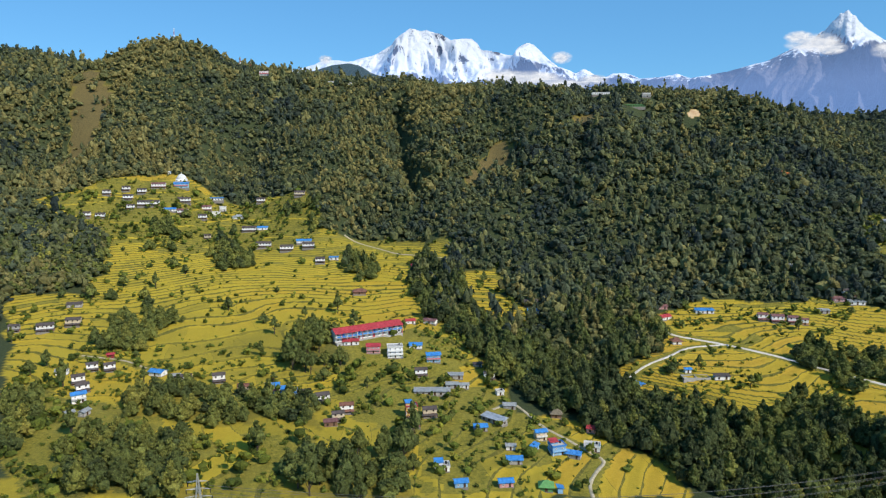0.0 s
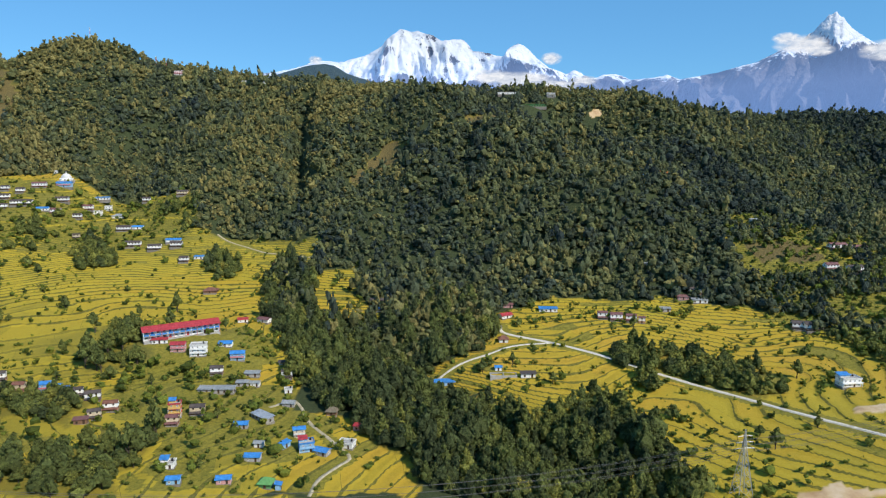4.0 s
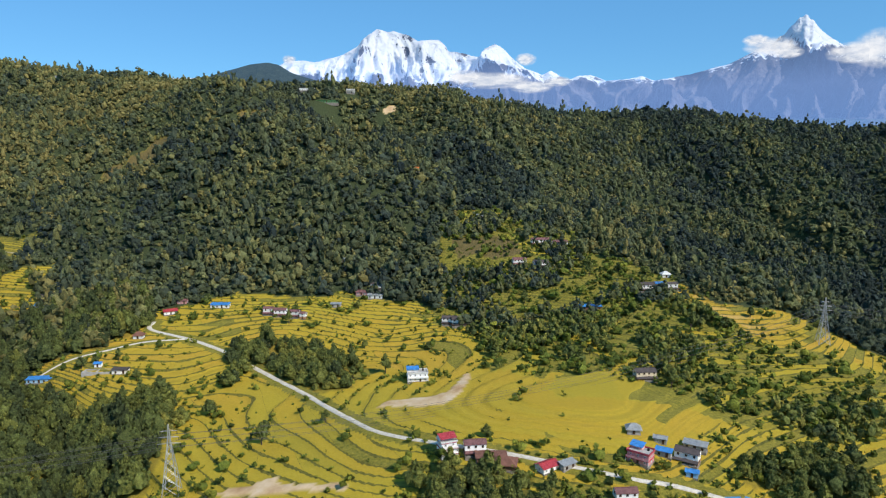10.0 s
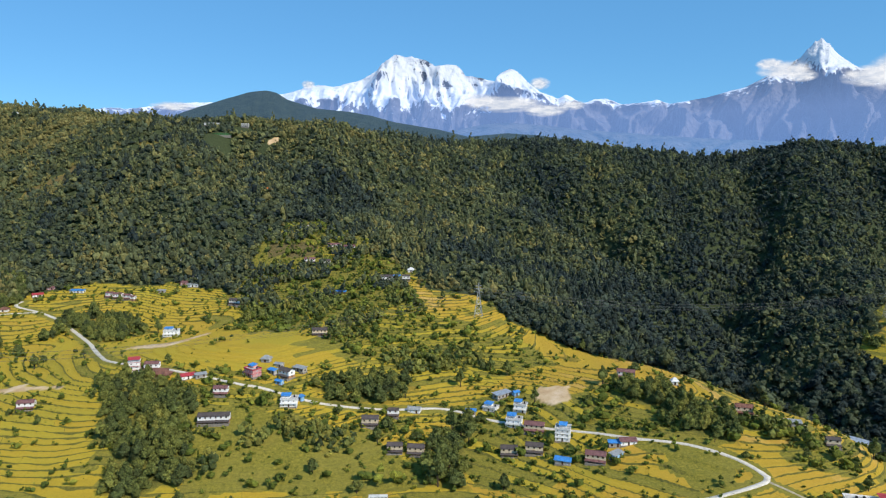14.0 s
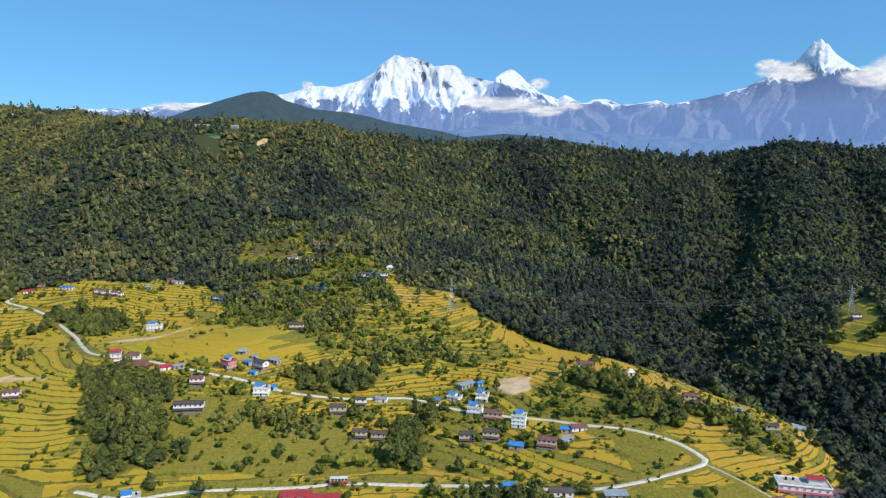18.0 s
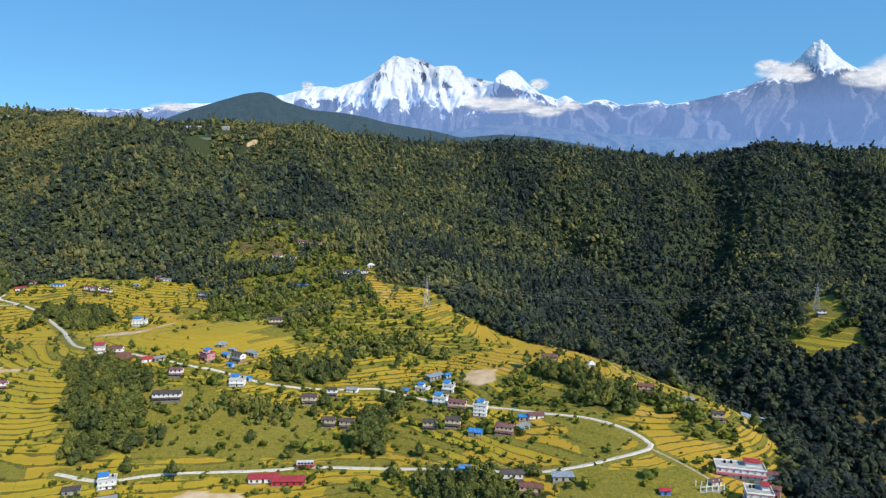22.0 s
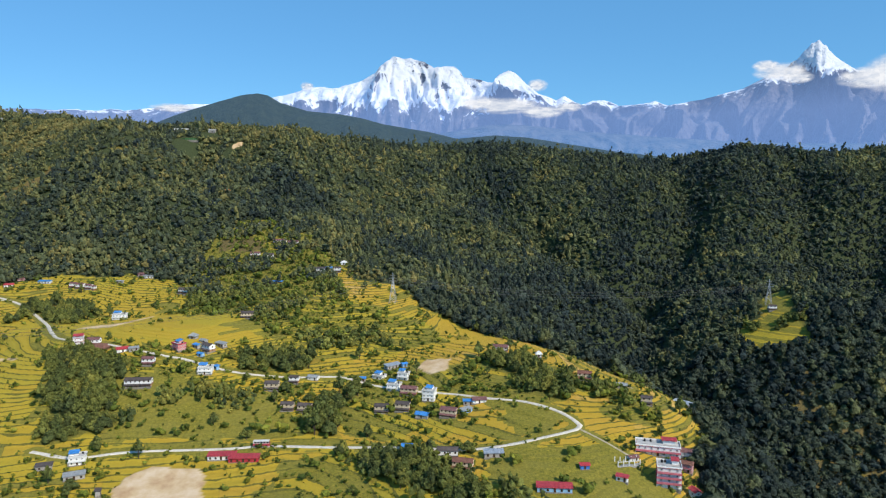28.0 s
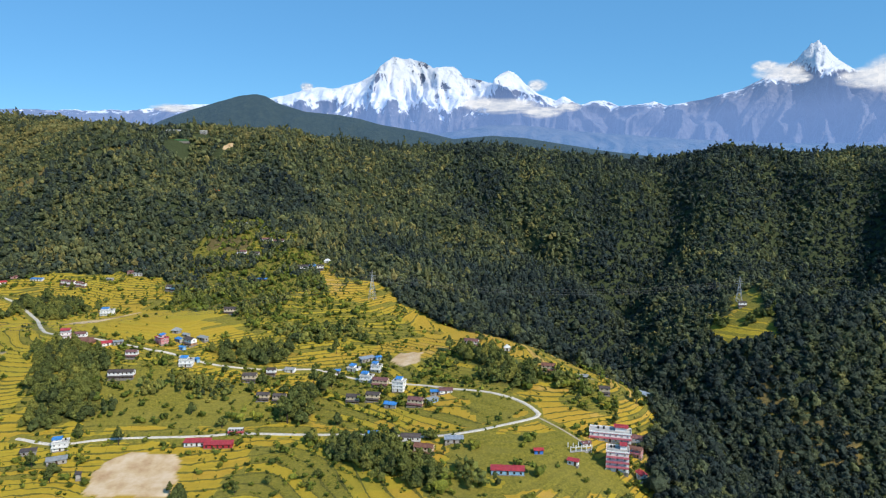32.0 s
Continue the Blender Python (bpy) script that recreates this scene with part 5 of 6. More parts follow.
farm(-56.9, 100.3, 15, 2.9, 1, "brown", "slate")
farm(-63.9, 96.9, 17, 2.0, 1, "stone", "slate")
gable(-60.3, 107.1, 15, 3.1, 1, "stone", "slate")

# hillside hamlet
GROUP = "houses of the hillside hamlet"
temple(-64.7, 166.4, 11, 3.3, 1, "white", "white")
gable(-68.8, 169.4, 11, 1.0, 1, "white", "white")
farm(-68.0, 160.6, 12, 4.3, 2, "white", "maroon")
gable(-63.7, 163.5, 11, 4.7, 2, "sky", "blue")
shed(-57.7, 166.8, 10, 7.0, 1, "white", "blue")
block(-54.7, 166.1, 9, 2.0, 2, "white", "none")
farm(-56.9, 160.3, 10, 3.5, 2, "white", "maroon")
block(-54.6, 160.7, 9, 2.4, 2, "white", "none")
farm(-74.8, 158.4, 13, 2.4, 1, "white", "slate")
farm(-77.8, 155.1, 13, 2.3, 1, "white", "slate")
farm(-72.8, 154.8, 13, 2.9, 1, "white", "slate")
farm(-70.7, 157.5, 12, 2.6, 1, "white", "slate")
farm(-60.3, 155.9, 11, 3.9, 1, "white", "slate")
farm(-77.6, 144.7, 14, 2.9, 1, "white", "slate")
farm(-74.9, 145.8, 14, 2.7, 1, "white", "slate")
farm(-66.0, 149.9, 12, 6.3, 1, "white", "slate")
farm(-69.6, 149.0, 13, 2.3, 1, "white", "slate")
gable(-60.9, 148.9, 11, 3.5, 1, "white", "blue")
farm(-58.3, 149.4, 11, 3.0, 1, "white", "maroon")
farm(-54.4, 150.9, 10, 2.5, 1, "white", "slate")
farm(-45.3, 166.6, 8, 2.8, 1, "white", "slate")
farm(-34.6, 161.9, 6, 3.5, 1, "brown", "slate")
hut(-48.4, 157.7, 9, 2.4, 1, "white", "grey")
farm(-43.8, 150.4, 8, 4.3, 1, "white", "slate")
gable(-40.9, 150.9, 8, 3.1, 1, "white", "blue")
farm(-50.7, 143.0, 10, 1.9, 1, "brown", "slate")
farm(-38.8, 143.4, 8, 4.4, 1, "white", "slate")
farm(-33.3, 141.2, 7, 3.8, 1, "white", "slate")
gable(-30.0, 143.3, 6, 4.4, 1, "white", "blue")
farm(-28.7, 141.3, 6, 3.4, 1, "white", "slate")
farm(-25.3, 136.1, 5, 2.6, 1, "white", "slate")
shed(-22.8, 137.8, 5, 2.3, 1, "white", "blue")
hut(-15.7, 123.3, 4, 2.3, 1, "brown", "brown")
gable(-5.4, 134.6, -5, 3.0, 1, "pink", "red")
shed(-3.6, 133.2, -9, 3.2, 1, "white", "blue")
farm(15.9, 118.5, -4, 3.5, 1, "brown", "slate")
gable(16.1, 116.1, -10, 2.8, 1, "white", "blue")
shed(11.4, 112.2, -3, 2.5, 1, "stone", "blue")

# roadside hamlet
GROUP = "houses of the roadside hamlet"
gable(39.6, 118.3, 0, 2.2, 1, "pink", "maroon")
gable(38.8, 114.3, 29, 2.8, 1, "white", "red")
shed(46.7, 116.8, -2, 3.6, 1, "white", "blue")
hut(37.5, 104.3, 1, 1.3, 1, "white", "brown")
shed(27.7, 93.8, 7, 4.1, 1, "sky", "blue")
ruin(36.4, 92.7, 1, 3.6, 1, "stone", "none")
gable(35.8, 94.3, 1, 1.2, 1, "white", "blue")
shed(39.9, 92.1, 0, 2.4, 1, "white", "slate")
farm(55.8, 113.9, -4, 2.2, 2, "pink", "maroon")
farm(58.0, 113.2, -5, 2.7, 2, "pink", "maroon")
farm(60.5, 112.6, -12, 2.3, 1, "pink", "maroon")
farm(62.1, 111.8, -15, 1.4, 1, "pink", "maroon")
shed(67.2, 115.2, -7, 2.0, 1, "stone", "grey")
gable(71.5, 118.6, -8, 2.5, 1, "pink", "maroon")
farm(74.1, 119.8, -8, 2.7, 2, "white", "slate")
shed(74.0, 117.1, -8, 3.0, 1, "white", "grey")
shed(67.6, 128.6, -6, 2.2, 1, "white", "grey")
farm(87.3, 107.1, -12, 4.3, 1, "white", "slate")
block(81.7, 85.1, 6, 3.4, 2, "white", "blue")
farm(88.6, 106.6, 8, 3.9, 1, "white", "slate")
shed(109.8, 105.9, 4, 3.9, 1, "brown", "blue")
farm(120.6, 109.9, 2, 5.2, 2, "white", "slate")
shed(122.4, 109.8, 2, 1.7, 2, "sky", "blue")
farm(124.5, 109.6, 1, 2.2, 2, "white", "slate")
hut(125.3, 115.1, 1, 1.3, 1, "white", "white")
farm(105.4, 129.4, 5, 4.5, 1, "white", "maroon")
farm(109.2, 128.6, 4, 3.6, 1, "white", "maroon")
gable(95.0, 142.6, 6, 2.7, 1, "white", "grey")
farm(100.4, 122.5, 6, 3.2, 1, "white", "maroon")
farm(104.2, 121.3, 5, 3.5, 1, "white", "slate")
shed(76.1, 159.1, 8, 2.0, 1, "white", "blue")
hut(80.8, 160.2, 7, 2.0, 1, "brown", "orange")
farm(110.5, 80.8, 5, 3.4, 1, "brown", "slate")

# middle village
GROUP = "houses of the middle village"
tall(84.8, 63.3, 20, 2.1, 3, "white", "red")
farm(87.6, 63.3, 6, 2.8, 2, "white", "maroon")
shed(89.1, 61.8, 1, 3.3, 1, "brown", "brown")
gable(94.3, 60.1, 32, 2.5, 1, "white", "red")
shed(96.3, 60.1, 31, 1.8, 1, "stone", "grey")
hut(90.3, 60.8, -14, 2.0, 1, "brown", "brown")
block(103.8, 61.5, -39, 2.8, 2, "pink", "blue")
shed(106.5, 62.6, -34, 1.7, 1, "stone", "blue")
farm(108.8, 62.3, -35, 3.0, 2, "white", "slate")
shed(110.4, 64.3, -32, 2.5, 1, "stone", "grey")
gable(108.3, 59.8, -25, 1.4, 1, "sky", "blue")
gable(107.0, 65.0, -24, 1.6, 1, "stone", "grey")
hut(104.6, 66.4, -10, 1.2, 1, "stone", "grey")
farm(100.7, 56.1, 3, 2.6, 1, "white", "maroon")
farm(101.8, 49.8, 6, 5.4, 1, "white", "slate")
block(110.9, 54.9, 3, 2.9, 2, "white", "blue")
shed(112.3, 56.2, -42, 1.0, 1, "sky", "blue")
farm(122.8, 52.5, 0, 3.0, 2, "ochre", "slate")
farm(125.8, 55.4, -4, 2.1, 1, "white", "slate")
gable(128.8, 56.9, -12, 2.3, 1, "white", "grey")
farm(126.7, 46.7, -1, 2.6, 1, "ochre", "slate")
farm(129.5, 46.5, -6, 2.8, 1, "ochre", "slate")
farm(72.9, 54.9, 13, 2.9, 1, "white", "maroon")

# east village
GROUP = "houses of the east village"
block(140.1, 58.2, -28, 2.6, 1, "white", "blue")
shed(142.1, 62.0, 39, 3.3, 1, "stone", "steel")
gable(144.2, 61.9, 28, 1.2, 1, "sky", "blue")
block(144.4, 57.1, -17, 2.3, 2, "white", "blue")
shed(137.1, 56.9, -2, 1.6, 1, "stone", "blue")
block(143.1, 53.0, -16, 2.7, 2, "white", "blue")
farm(145.7, 51.2, -14, 3.5, 1, "ochre", "maroon")
tall(149.1, 48.1, -15, 2.5, 3, "white", "blue")
farm(141.7, 45.9, -3, 2.8, 1, "ochre", "slate")
farm(145.0, 45.8, -11, 2.9, 1, "ochre", "slate")
gable(148.2, 42.5, -19, 2.5, 1, "stone", "blue")
farm(152.2, 42.2, -17, 3.2, 1, "ochre", "maroon")
shed(155.2, 44.9, -2, 1.7, 1, "stone", "blue")
gable(156.9, 45.2, 4, 2.7, 1, "white", "maroon")
shed(154.8, 42.3, 40, 2.1, 1, "sky", "grey")
farm(161.7, 64.3, -15, 3.5, 1, "white", "maroon")
farm(174.4, 51.0, -14, 2.9, 1, "brown", "brown")
shed(179.3, 47.5, -15, 2.4, 1, "stone", "grey")
farm(182.2, 43.1, -13, 2.1, 1, "brown", "slate")
shed(203.8, 88.9, -89, 4.4, 1, "white", "steel")
farm(231.1, 105.4, -8, 2.4, 1, "white", "slate")
hut(168.2, 60.8, -3, 0.8, 1, "white", "white")
hotel(180.4, 31.6, -14, 6.2, 2, "white", "red")
hotel(179.9, 25.4, -14, 3.1, 4, "pink", "red")
gable(184.3, 31.7, -31, 2.7, 2, "white", "maroon")
gable(183.4, 29.1, -31, 2.3, 2, "pink", "brown")
gable(182.8, 24.0, 103, 1.8, 2, "white", "red")
shed(173.8, 24.4, -28, 1.6, 1, "white", "red")
frame_house(175.4, 28.1, 10, 2.8, 1, "white", "none")
gable(176.4, 29.1, 16, 1.6, 1, "white", "maroon")
shed(164.9, 21.6, -4, 4.7, 1, "sky", "red")
gable(169.5, 26.5, 2, 1.5, 1, "blue", "red")
shed(158.1, 29.5, 3, 2.8, 1, "stone", "steel")
farm(152.0, 30.5, -2, 3.6, 2, "white", "slate")
farm(154.0, 27.2, -12, 3.4, 1, "ochre", "brown")
gable(146.4, 33.4, -3, 1.8, 1, "stone", "blue")
shed(120.9, 32.8, 4, 4.1, 1, "white", "red")
shed(124.1, 32.3, 3, 4.5, 1, "red", "red")
block(102.0, 30.9, 19, 2.6, 2, "white", "blue")
shed(98.3, 29.4, 17, 2.2, 1, "stone", "slate")
shed(103.3, 27.6, 25, 2.8, 1, "stone", "grey")
shed(108.2, 24.1, 111, 1.0, 1, "stone", "slate")


# ---- pylons and wires ----
def bar(a, b, r, bm=None):
    bm = bm or bmesh.new()
    d = Vector(b) - Vector(a)
    m = Matrix.Translation((Vector(a) + Vector(b)) / 2) @ d.to_track_quat("Z", "Y").to_matrix().to_4x4()
    bmesh.ops.create_cone(bm, cap_ends=True, segments=4, radius1=r, radius2=r, depth=d.length, matrix=m)
    return bm


def pylon(x, y, high, ang):
    root = tagged(new("pylon"), "grey steel lattice power pylon standing among the terraces", "pylon", "power pylons")
    root.matrix_basis = pose(x, y, height_at(x, y) - 0.1, 0, 0, ang)
    wide = 0.09 * high

    def half(z):
        return wide * (1 - z / (0.72 * high)) + 0.16 if z < 0.72 * high else max(0.02, 0.16 * (1 - (z - 0.72 * high) / (0.28 * high)))
    levels = [0, 0.16, 0.3, 0.42, 0.53, 0.63, 0.72, 0.86, 1.0]
    for sx, sy in ((-1, -1), (1, -1), (1, 1), (-1, 1)):
        bm = bmesh.new()
        rings = [[bm.verts.new((sx * half(u * high) + a, sy * half(u * high) + b, u * high)) for a, b in ((-0.028, -0.028), (0.028, -0.028), (0.028, 0.028), (-0.028, 0.028))] for u in levels]
        for lo, hi in zip(rings, rings[1:]):
            for k in range(4):
                bm.faces.new((lo[k], lo[(k + 1) % 4], hi[(k + 1) % 4], hi[k]))
        bm.faces.new(rings[0][::-1])
        bm.faces.new(rings[-1])
        part("leg", bm, GALVANISED, root)
    corners = ((-1, -1), (1, -1), (1, 1), (-1, 1))
    for u, v in zip(levels[:-2], levels[1:-1]):
        h0, h1 = half(u * high), half(v * high)
        for k in range(4):
            a, b = corners[k], corners[(k + 1) % 4]
            bm = bar((a[0] * h0, a[1] * h0, u * high), (b[0] * h1, b[1] * h1, v * high), 0.018)
            bar((b[0] * h0, b[1] * h0, u * high), (a[0] * h1, a[1] * h1, v * high), 0.018, bm)
            part("brace", bm, GALVANISED, root)
    for z, reach in ((0.72, 0.15), (0.81, 0.13), (0.9, 0.11)):
        for s in (-1, 1):
            bm = bar((0, 0, z * high + 0.12), (s * reach * high, 0, z * high), 0.022)
            bar((0, 0.1, z * high - 0.05), (s * reach * high, 0, z * high), 0.022, bm)
            part("cross_arm", bm, GALVANISED, root)
            part("insulator", bar((s * reach * high, 0, z * high), (s * reach * high, 0, z * high - 0.35), 0.035), BLACK, root)
    return root


PYLONS = [(57.6, 62.8, 7.2, 8), (139.8, 91.5, 6.8, -8), (231.4, 108.1, 6.5, -12), (-18.1, 46.3, 6.6, 8)]
roots = [pylon(*p) for p in PYLONS]


def arm_tip(k, z, reach):
    x, y, high, ang = PYLONS[k]
    m = roots[k].matrix_basis
    return m @ Vector((reach * high, 0, z * high - 0.35))


def wire(a, b, sag):
    cu = bpy.data.curves.new("cable", "CURVE")
    cu.dimensions, cu.bevel_depth, cu.bevel_resolution = "3D", 0.013, 0
    sp = cu.splines.new("POLY")
    sp.points.add(24)
    for k in range(25):
        s = k / 24
        p = a.lerp(b, s) - Vector((0, 0, 4 * sag * s * (1 - s)))
        sp.points[k].co = (*p, 1)
    cu.materials.append(CABLE)
    tagged(new("power_cable", cu), "thin dark power cable hanging between two pylons", "cable", "power cables")


for i, j in ((3, 0), (0, 1), (1, 2)):
    for z, reach in ((0.72, 0.15), (0.81, 0.13), (0.9, 0.11)):
        for s in (-1, 1):
            wire(arm_tip(i, z, s * reach), arm_tip(j, z, s * reach), 3.0)

GROUP = "houses on the eastern brow"
shed(191.2, 51.6, -48, 4.4, 1, "white", "steel")

# ---- the bus on the lower road ----
bus_path = tagged(new("bus"), "small red and white bus on the dusty lower road", "bus", "vehicles")
bus_path.matrix_basis = pose(125.6, 35.6, height_at(125.6, 35.6) + 0.06, 0, 0, 3)
part("body", box(-1.15, 1.15, -0.33, 0.33, 0.17, 0.52), TRIM["red"], bus_path, "red lower body")
cabin = part("cabin", box(-1.12, 1.1, -0.32, 0.32, 0.52, 0.86), TRIM["white"], bus_path, "white upper body")
for k in range(5):
    part("window", box(-0.95 + 0.42 * k, -0.62 + 0.42 * k, -0.335, -0.315, 0.57, 0.78), GLASS, cabin)
part("windscreen", box(1.095, 1.115, -0.28, 0.28, 0.55, 0.8), GLASS, cabin)
for sx in (-0.72, 0.74):
    for sy in (-0.3, 0.3):
        bm = bmesh.new()
        bmesh.ops.create_cone(bm, cap_ends=True, segments=14, radius1=0.15, radius2=0.15, depth=0.1, matrix=Matrix.Translation((sx, sy, 0.15)) @ pose(0, 0, 0, 90))
        part("wheel", bm, BLACK, bus_path, "black rubber wheel")

# ---- buildings and masts on the crest ----
GROUP = "houses on the ridge crest"
hotel(-60.5, 234.0, 10, 4.2, 2, "white", "red")
block(-38.0, 232.0, 0, 3.0, 1, "white", "none")
block(-31.5, 230.0, 0, 2.4, 1, "white", "blue")
block(48.0, 209.0, 0, 7.0, 1, "white", "none")
block(61.0, 206.0, 0, 3.2, 2, "stone", "none")
shed(55.0, 197.5, 0, 7.5, 1, "green", "green")
gable(88.0, 212.0, 0, 1.8, 1, "white", "grey")
for x, y, h in ((-93.0, 240.0, 5.5), (-70.0, 238.0, 4.2), (-66.0, 236.5, 3.6)):
    root = tagged(new("radio_mast"), "slim red and white lattice radio mast on the hilltop", "mast", "radio masts")
    root.matrix_basis = pose(x, y, height_at(x, y))
    for k in range(5):
        bm = bmesh.new()
        for sx, sy in ((-1, -1), (1, -1), (0, 1)):
            bar((0.14 * sx, 0.14 * sy, k * h / 5), (0.14 * sx, 0.14 * sy, (k + 1) * h / 5), 0.035, bm)
            bar((0.14 * sx, 0.14 * sy, k * h / 5), (-0.14 * sx, 0.14 * sy, (k + 1) * h / 5), 0.025, bm)
        part("mast_section", bm, TRIM["red" if k % 2 else "white"], root)

# single trees: seven shapes, each a trunk with limbs and a crown of leaf clumps
tree_kinds = []
for k in range(7):
    v, t3, q4 = near_kinds[k]
    lift = (0.2, 0.35, 0.2, 0.45, 0.25, 0.1, 0.4)[k]
    crown_mesh = mesh_of("crown", v * (1, 1, 1.05) + (0, 0, lift), [t3, q4], NEAR_LEAF, {"tone": np.full(len(v), (0.3, 0.42, 0.5, 0.36, 0.62, 0.25, 0.45)[k])})
    bm = bmesh.new()
    for base, tip, r0, r1 in (((0, 0, -0.3), (0.03, 0.02, lift + 0.9), 0.1, 0.05), ((0.02, 0.01, lift * 0.8), (0.4, 0.2, lift + 0.8), 0.045, 0.02),
                              ((0.02, 0.01, lift * 0.9), (-0.36, -0.22, lift + 0.9), 0.045, 0.02), ((0, 0.02, lift), (0.1, -0.4, lift + 0.7), 0.04, 0.02)):
        d = Vector(tip) - Vector(base)
        bmesh.ops.create_cone(bm, segments=6, radius1=r0, radius2=r1, depth=d.length,
                              matrix=Matrix.Translation((Vector(base) + Vector(tip)) / 2) @ d.to_track_quat("Z", "Y").to_matrix().to_4x4())
    trunk_mesh = bpy.data.meshes.new("trunk")
    bm.to_mesh(trunk_mesh)
    bm.free()
    trunk_mesh.materials.append(BARK)
    tree_kinds.append((trunk_mesh, crown_mesh))
TREE_LABELS = ["broad dark green tree on a terrace edge", "tall leafy tree beside the fields", "round-crowned green tree near the houses", "tall narrow tree with a bare lower trunk",
               "light green spreading tree among the terraces", "low dense dark tree by the path", "high-crowned tree on the field bank"]


def tree(x, y, size, kind, group="trees of the valley"):
    root = tagged(new("tree"), TREE_LABELS[kind], "tree", group)
    root.matrix_basis = pose(x, y, height_at(x, y), 0, 0, (x * 137 + y * 71) % 360) @ Matrix.Diagonal((size, size, size * (1 + 0.25 * math.sin(x * 3 + y)), 1))
    for nm, me in zip(("trunk", "crown"), tree_kinds[kind]):
        new(nm, me).parent = root
    return root


BUILT = np.array(PLACES)


def clear_of(x, y, gap):
    lane = np.min([to_line(line, x, y)[0] for _, _, line in ROADS], 0)
    house = np.min(np.hypot(x[:, None] - BUILT[:, 0], y[:, None] - BUILT[:, 1]) - BUILT[:, 2] / 2, 1)
    yard = to_line([(-14, 92), (-5, 96)], x, y)[0] > 3.2          # the open yard before the school
    return yard & (lane > gap) & (house > gap) & ~within(BARE_SOIL, x, y)


PICKED = [SCHOOL_WOOD, BIG_TREES, MID_WOOD]
for x, y in zip(*scatter((-95, 175, 10, 142), 1.5, lambda x, y: within(PICKED, x, y, 1.8) & clear_of(x, y, 0.7) & (rng.uniform(size=x.shape) < 0.8))):
    tree(x, y, rng.uniform(0.6, 1.15), int(rng.integers(7)), "trees of the valley groves")


def lone_here(x, y):
    want = np.where(within([SLOPE_WOOD, UPPER_HAMLET], x, y, 2), 0.5, 0.12)
    want = np.where(within(SCRUB, x, y, 2), 0.22, want)
    want = np.where(within(GREEN_LAND, x, y, 2), np.maximum(want, 0.2), want)
    near = np.min(np.hypot(x[:, None] - BUILT[:, 0], y[:, None] - BUILT[:, 1]), 1)
    want = np.where((near < 4.5) & (y < 120), np.maximum(want, 0.25), want)
    want = np.where(within(FLAT_FIELDS, x, y, 1.0), 0.03, want)
    want = np.where(inside(HOTEL_MEADOW, x, y) | inside(POND_FIELD, x, y), 0.02, want)
    want = np.where((x > -14) & (x < 25) & (y < 92), 0.06, want)
    return cover(x, y)[1] & ~within([GULLY_WOOD, WEST_WOOD], x, y) & clear_of(x, y, 0.7) & (rng.uniform(size=x.shape) < want)


for x, y in zip(*scatter((-90, 190, 12, 150), 4.2, lone_here)):
    tree(x, y, rng.uniform(0.4, 0.95), int(rng.integers(7)), "lone trees among the fields")
fx, fy = scatter((-95, 255, 10, 162), 1.35, lambda x, y: (within([ROADSIDE_WOOD, LOWER_WOOD, SOUTH_WOOD, VILLAGE_WOOD, TERRACE_WOOD, LANE_WOOD, TRACK_WOOD, LONE_GROVE], x, y, 1.2) & (rough_of(x, y, 3.5, 66) > -0.72) | (within(CLUMPS, x, y, 2.5) & (rough_of(x, y, 4, 65) > 0.12)) | within(SPUR_CLUMPS, x, y, 1.5)) & clear_of(x, y, 0.6))
size = rng.uniform(0.55, 1.1, len(fx))
planted("valley_groves", fx, fy, smooth_height(fx, fy) - 0.1, size, 1.05 * size * rng.uniform(0.7, 1.3, len(fx)), np.clip(rng.normal(0.46, 0.2, len(fx)), 0, 1), near_kinds, NEAR_LEAF,
        "mixed green groves between the fields and houses", "forest")
fx, fy = scatter((-110, -40, 95, 145), 1.35, lambda x, y: within([WEST_WOOD], x, y, 1.0))
planted("west_wood", fx, fy, smooth_height(fx, fy) - 0.1, rng.uniform(0.7, 1.2, len(fx)), rng.uniform(0.8, 1.4, len(fx)), np.clip(rng.normal(0.4, 0.2, len(fx)), 0, 1),
        far_kinds, NEAR_LEAF, "dark broadleaf wood beside the western terraces", "forest")

def hamlet_wood(x, y):
    return within([UPPER_HAMLET] + SCRUB, x, y, 1.5) & clear_of(x, y - np.where(y > 104, 1.2, 0.0), 1.3) & (rough_of(x, y, 9, 63) + 0.5 * rough_of(x, y, 4, 64) > np.where(y < 104, np.where(inside(SCRUB_HIGH, x, y), 0.22, np.where(inside(SCRUB_EAST, x, y), 0.5, 0.38)), 0.05)) & ~inside(HAMLET_FIELD, x, y)


HAMLET_FIELD = [(86, 131), (98, 133), (104, 128), (100, 124), (90, 125)]
fx, fy = scatter((75, 190, 12, 150), 1.3, hamlet_wood)
size = rng.uniform(0.4, 1.05, len(fx))
tone, low = np.clip(rng.normal(0.5, 0.22, len(fx)), 0, 1), fy < 104
planted("slope_trees", fx[low], fy[low], smooth_height(fx[low], fy[low]) - 0.1, size[low], size[low] * rng.uniform(0.9, 1.6, low.sum()), tone[low], far_kinds, NEAR_LEAF,
        "loose green trees and tall bushes on the overgrown slopes", "trees")
up = ~low
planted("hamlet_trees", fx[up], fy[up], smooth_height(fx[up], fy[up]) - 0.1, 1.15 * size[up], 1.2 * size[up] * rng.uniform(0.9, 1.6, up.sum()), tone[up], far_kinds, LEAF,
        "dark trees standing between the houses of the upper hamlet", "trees")

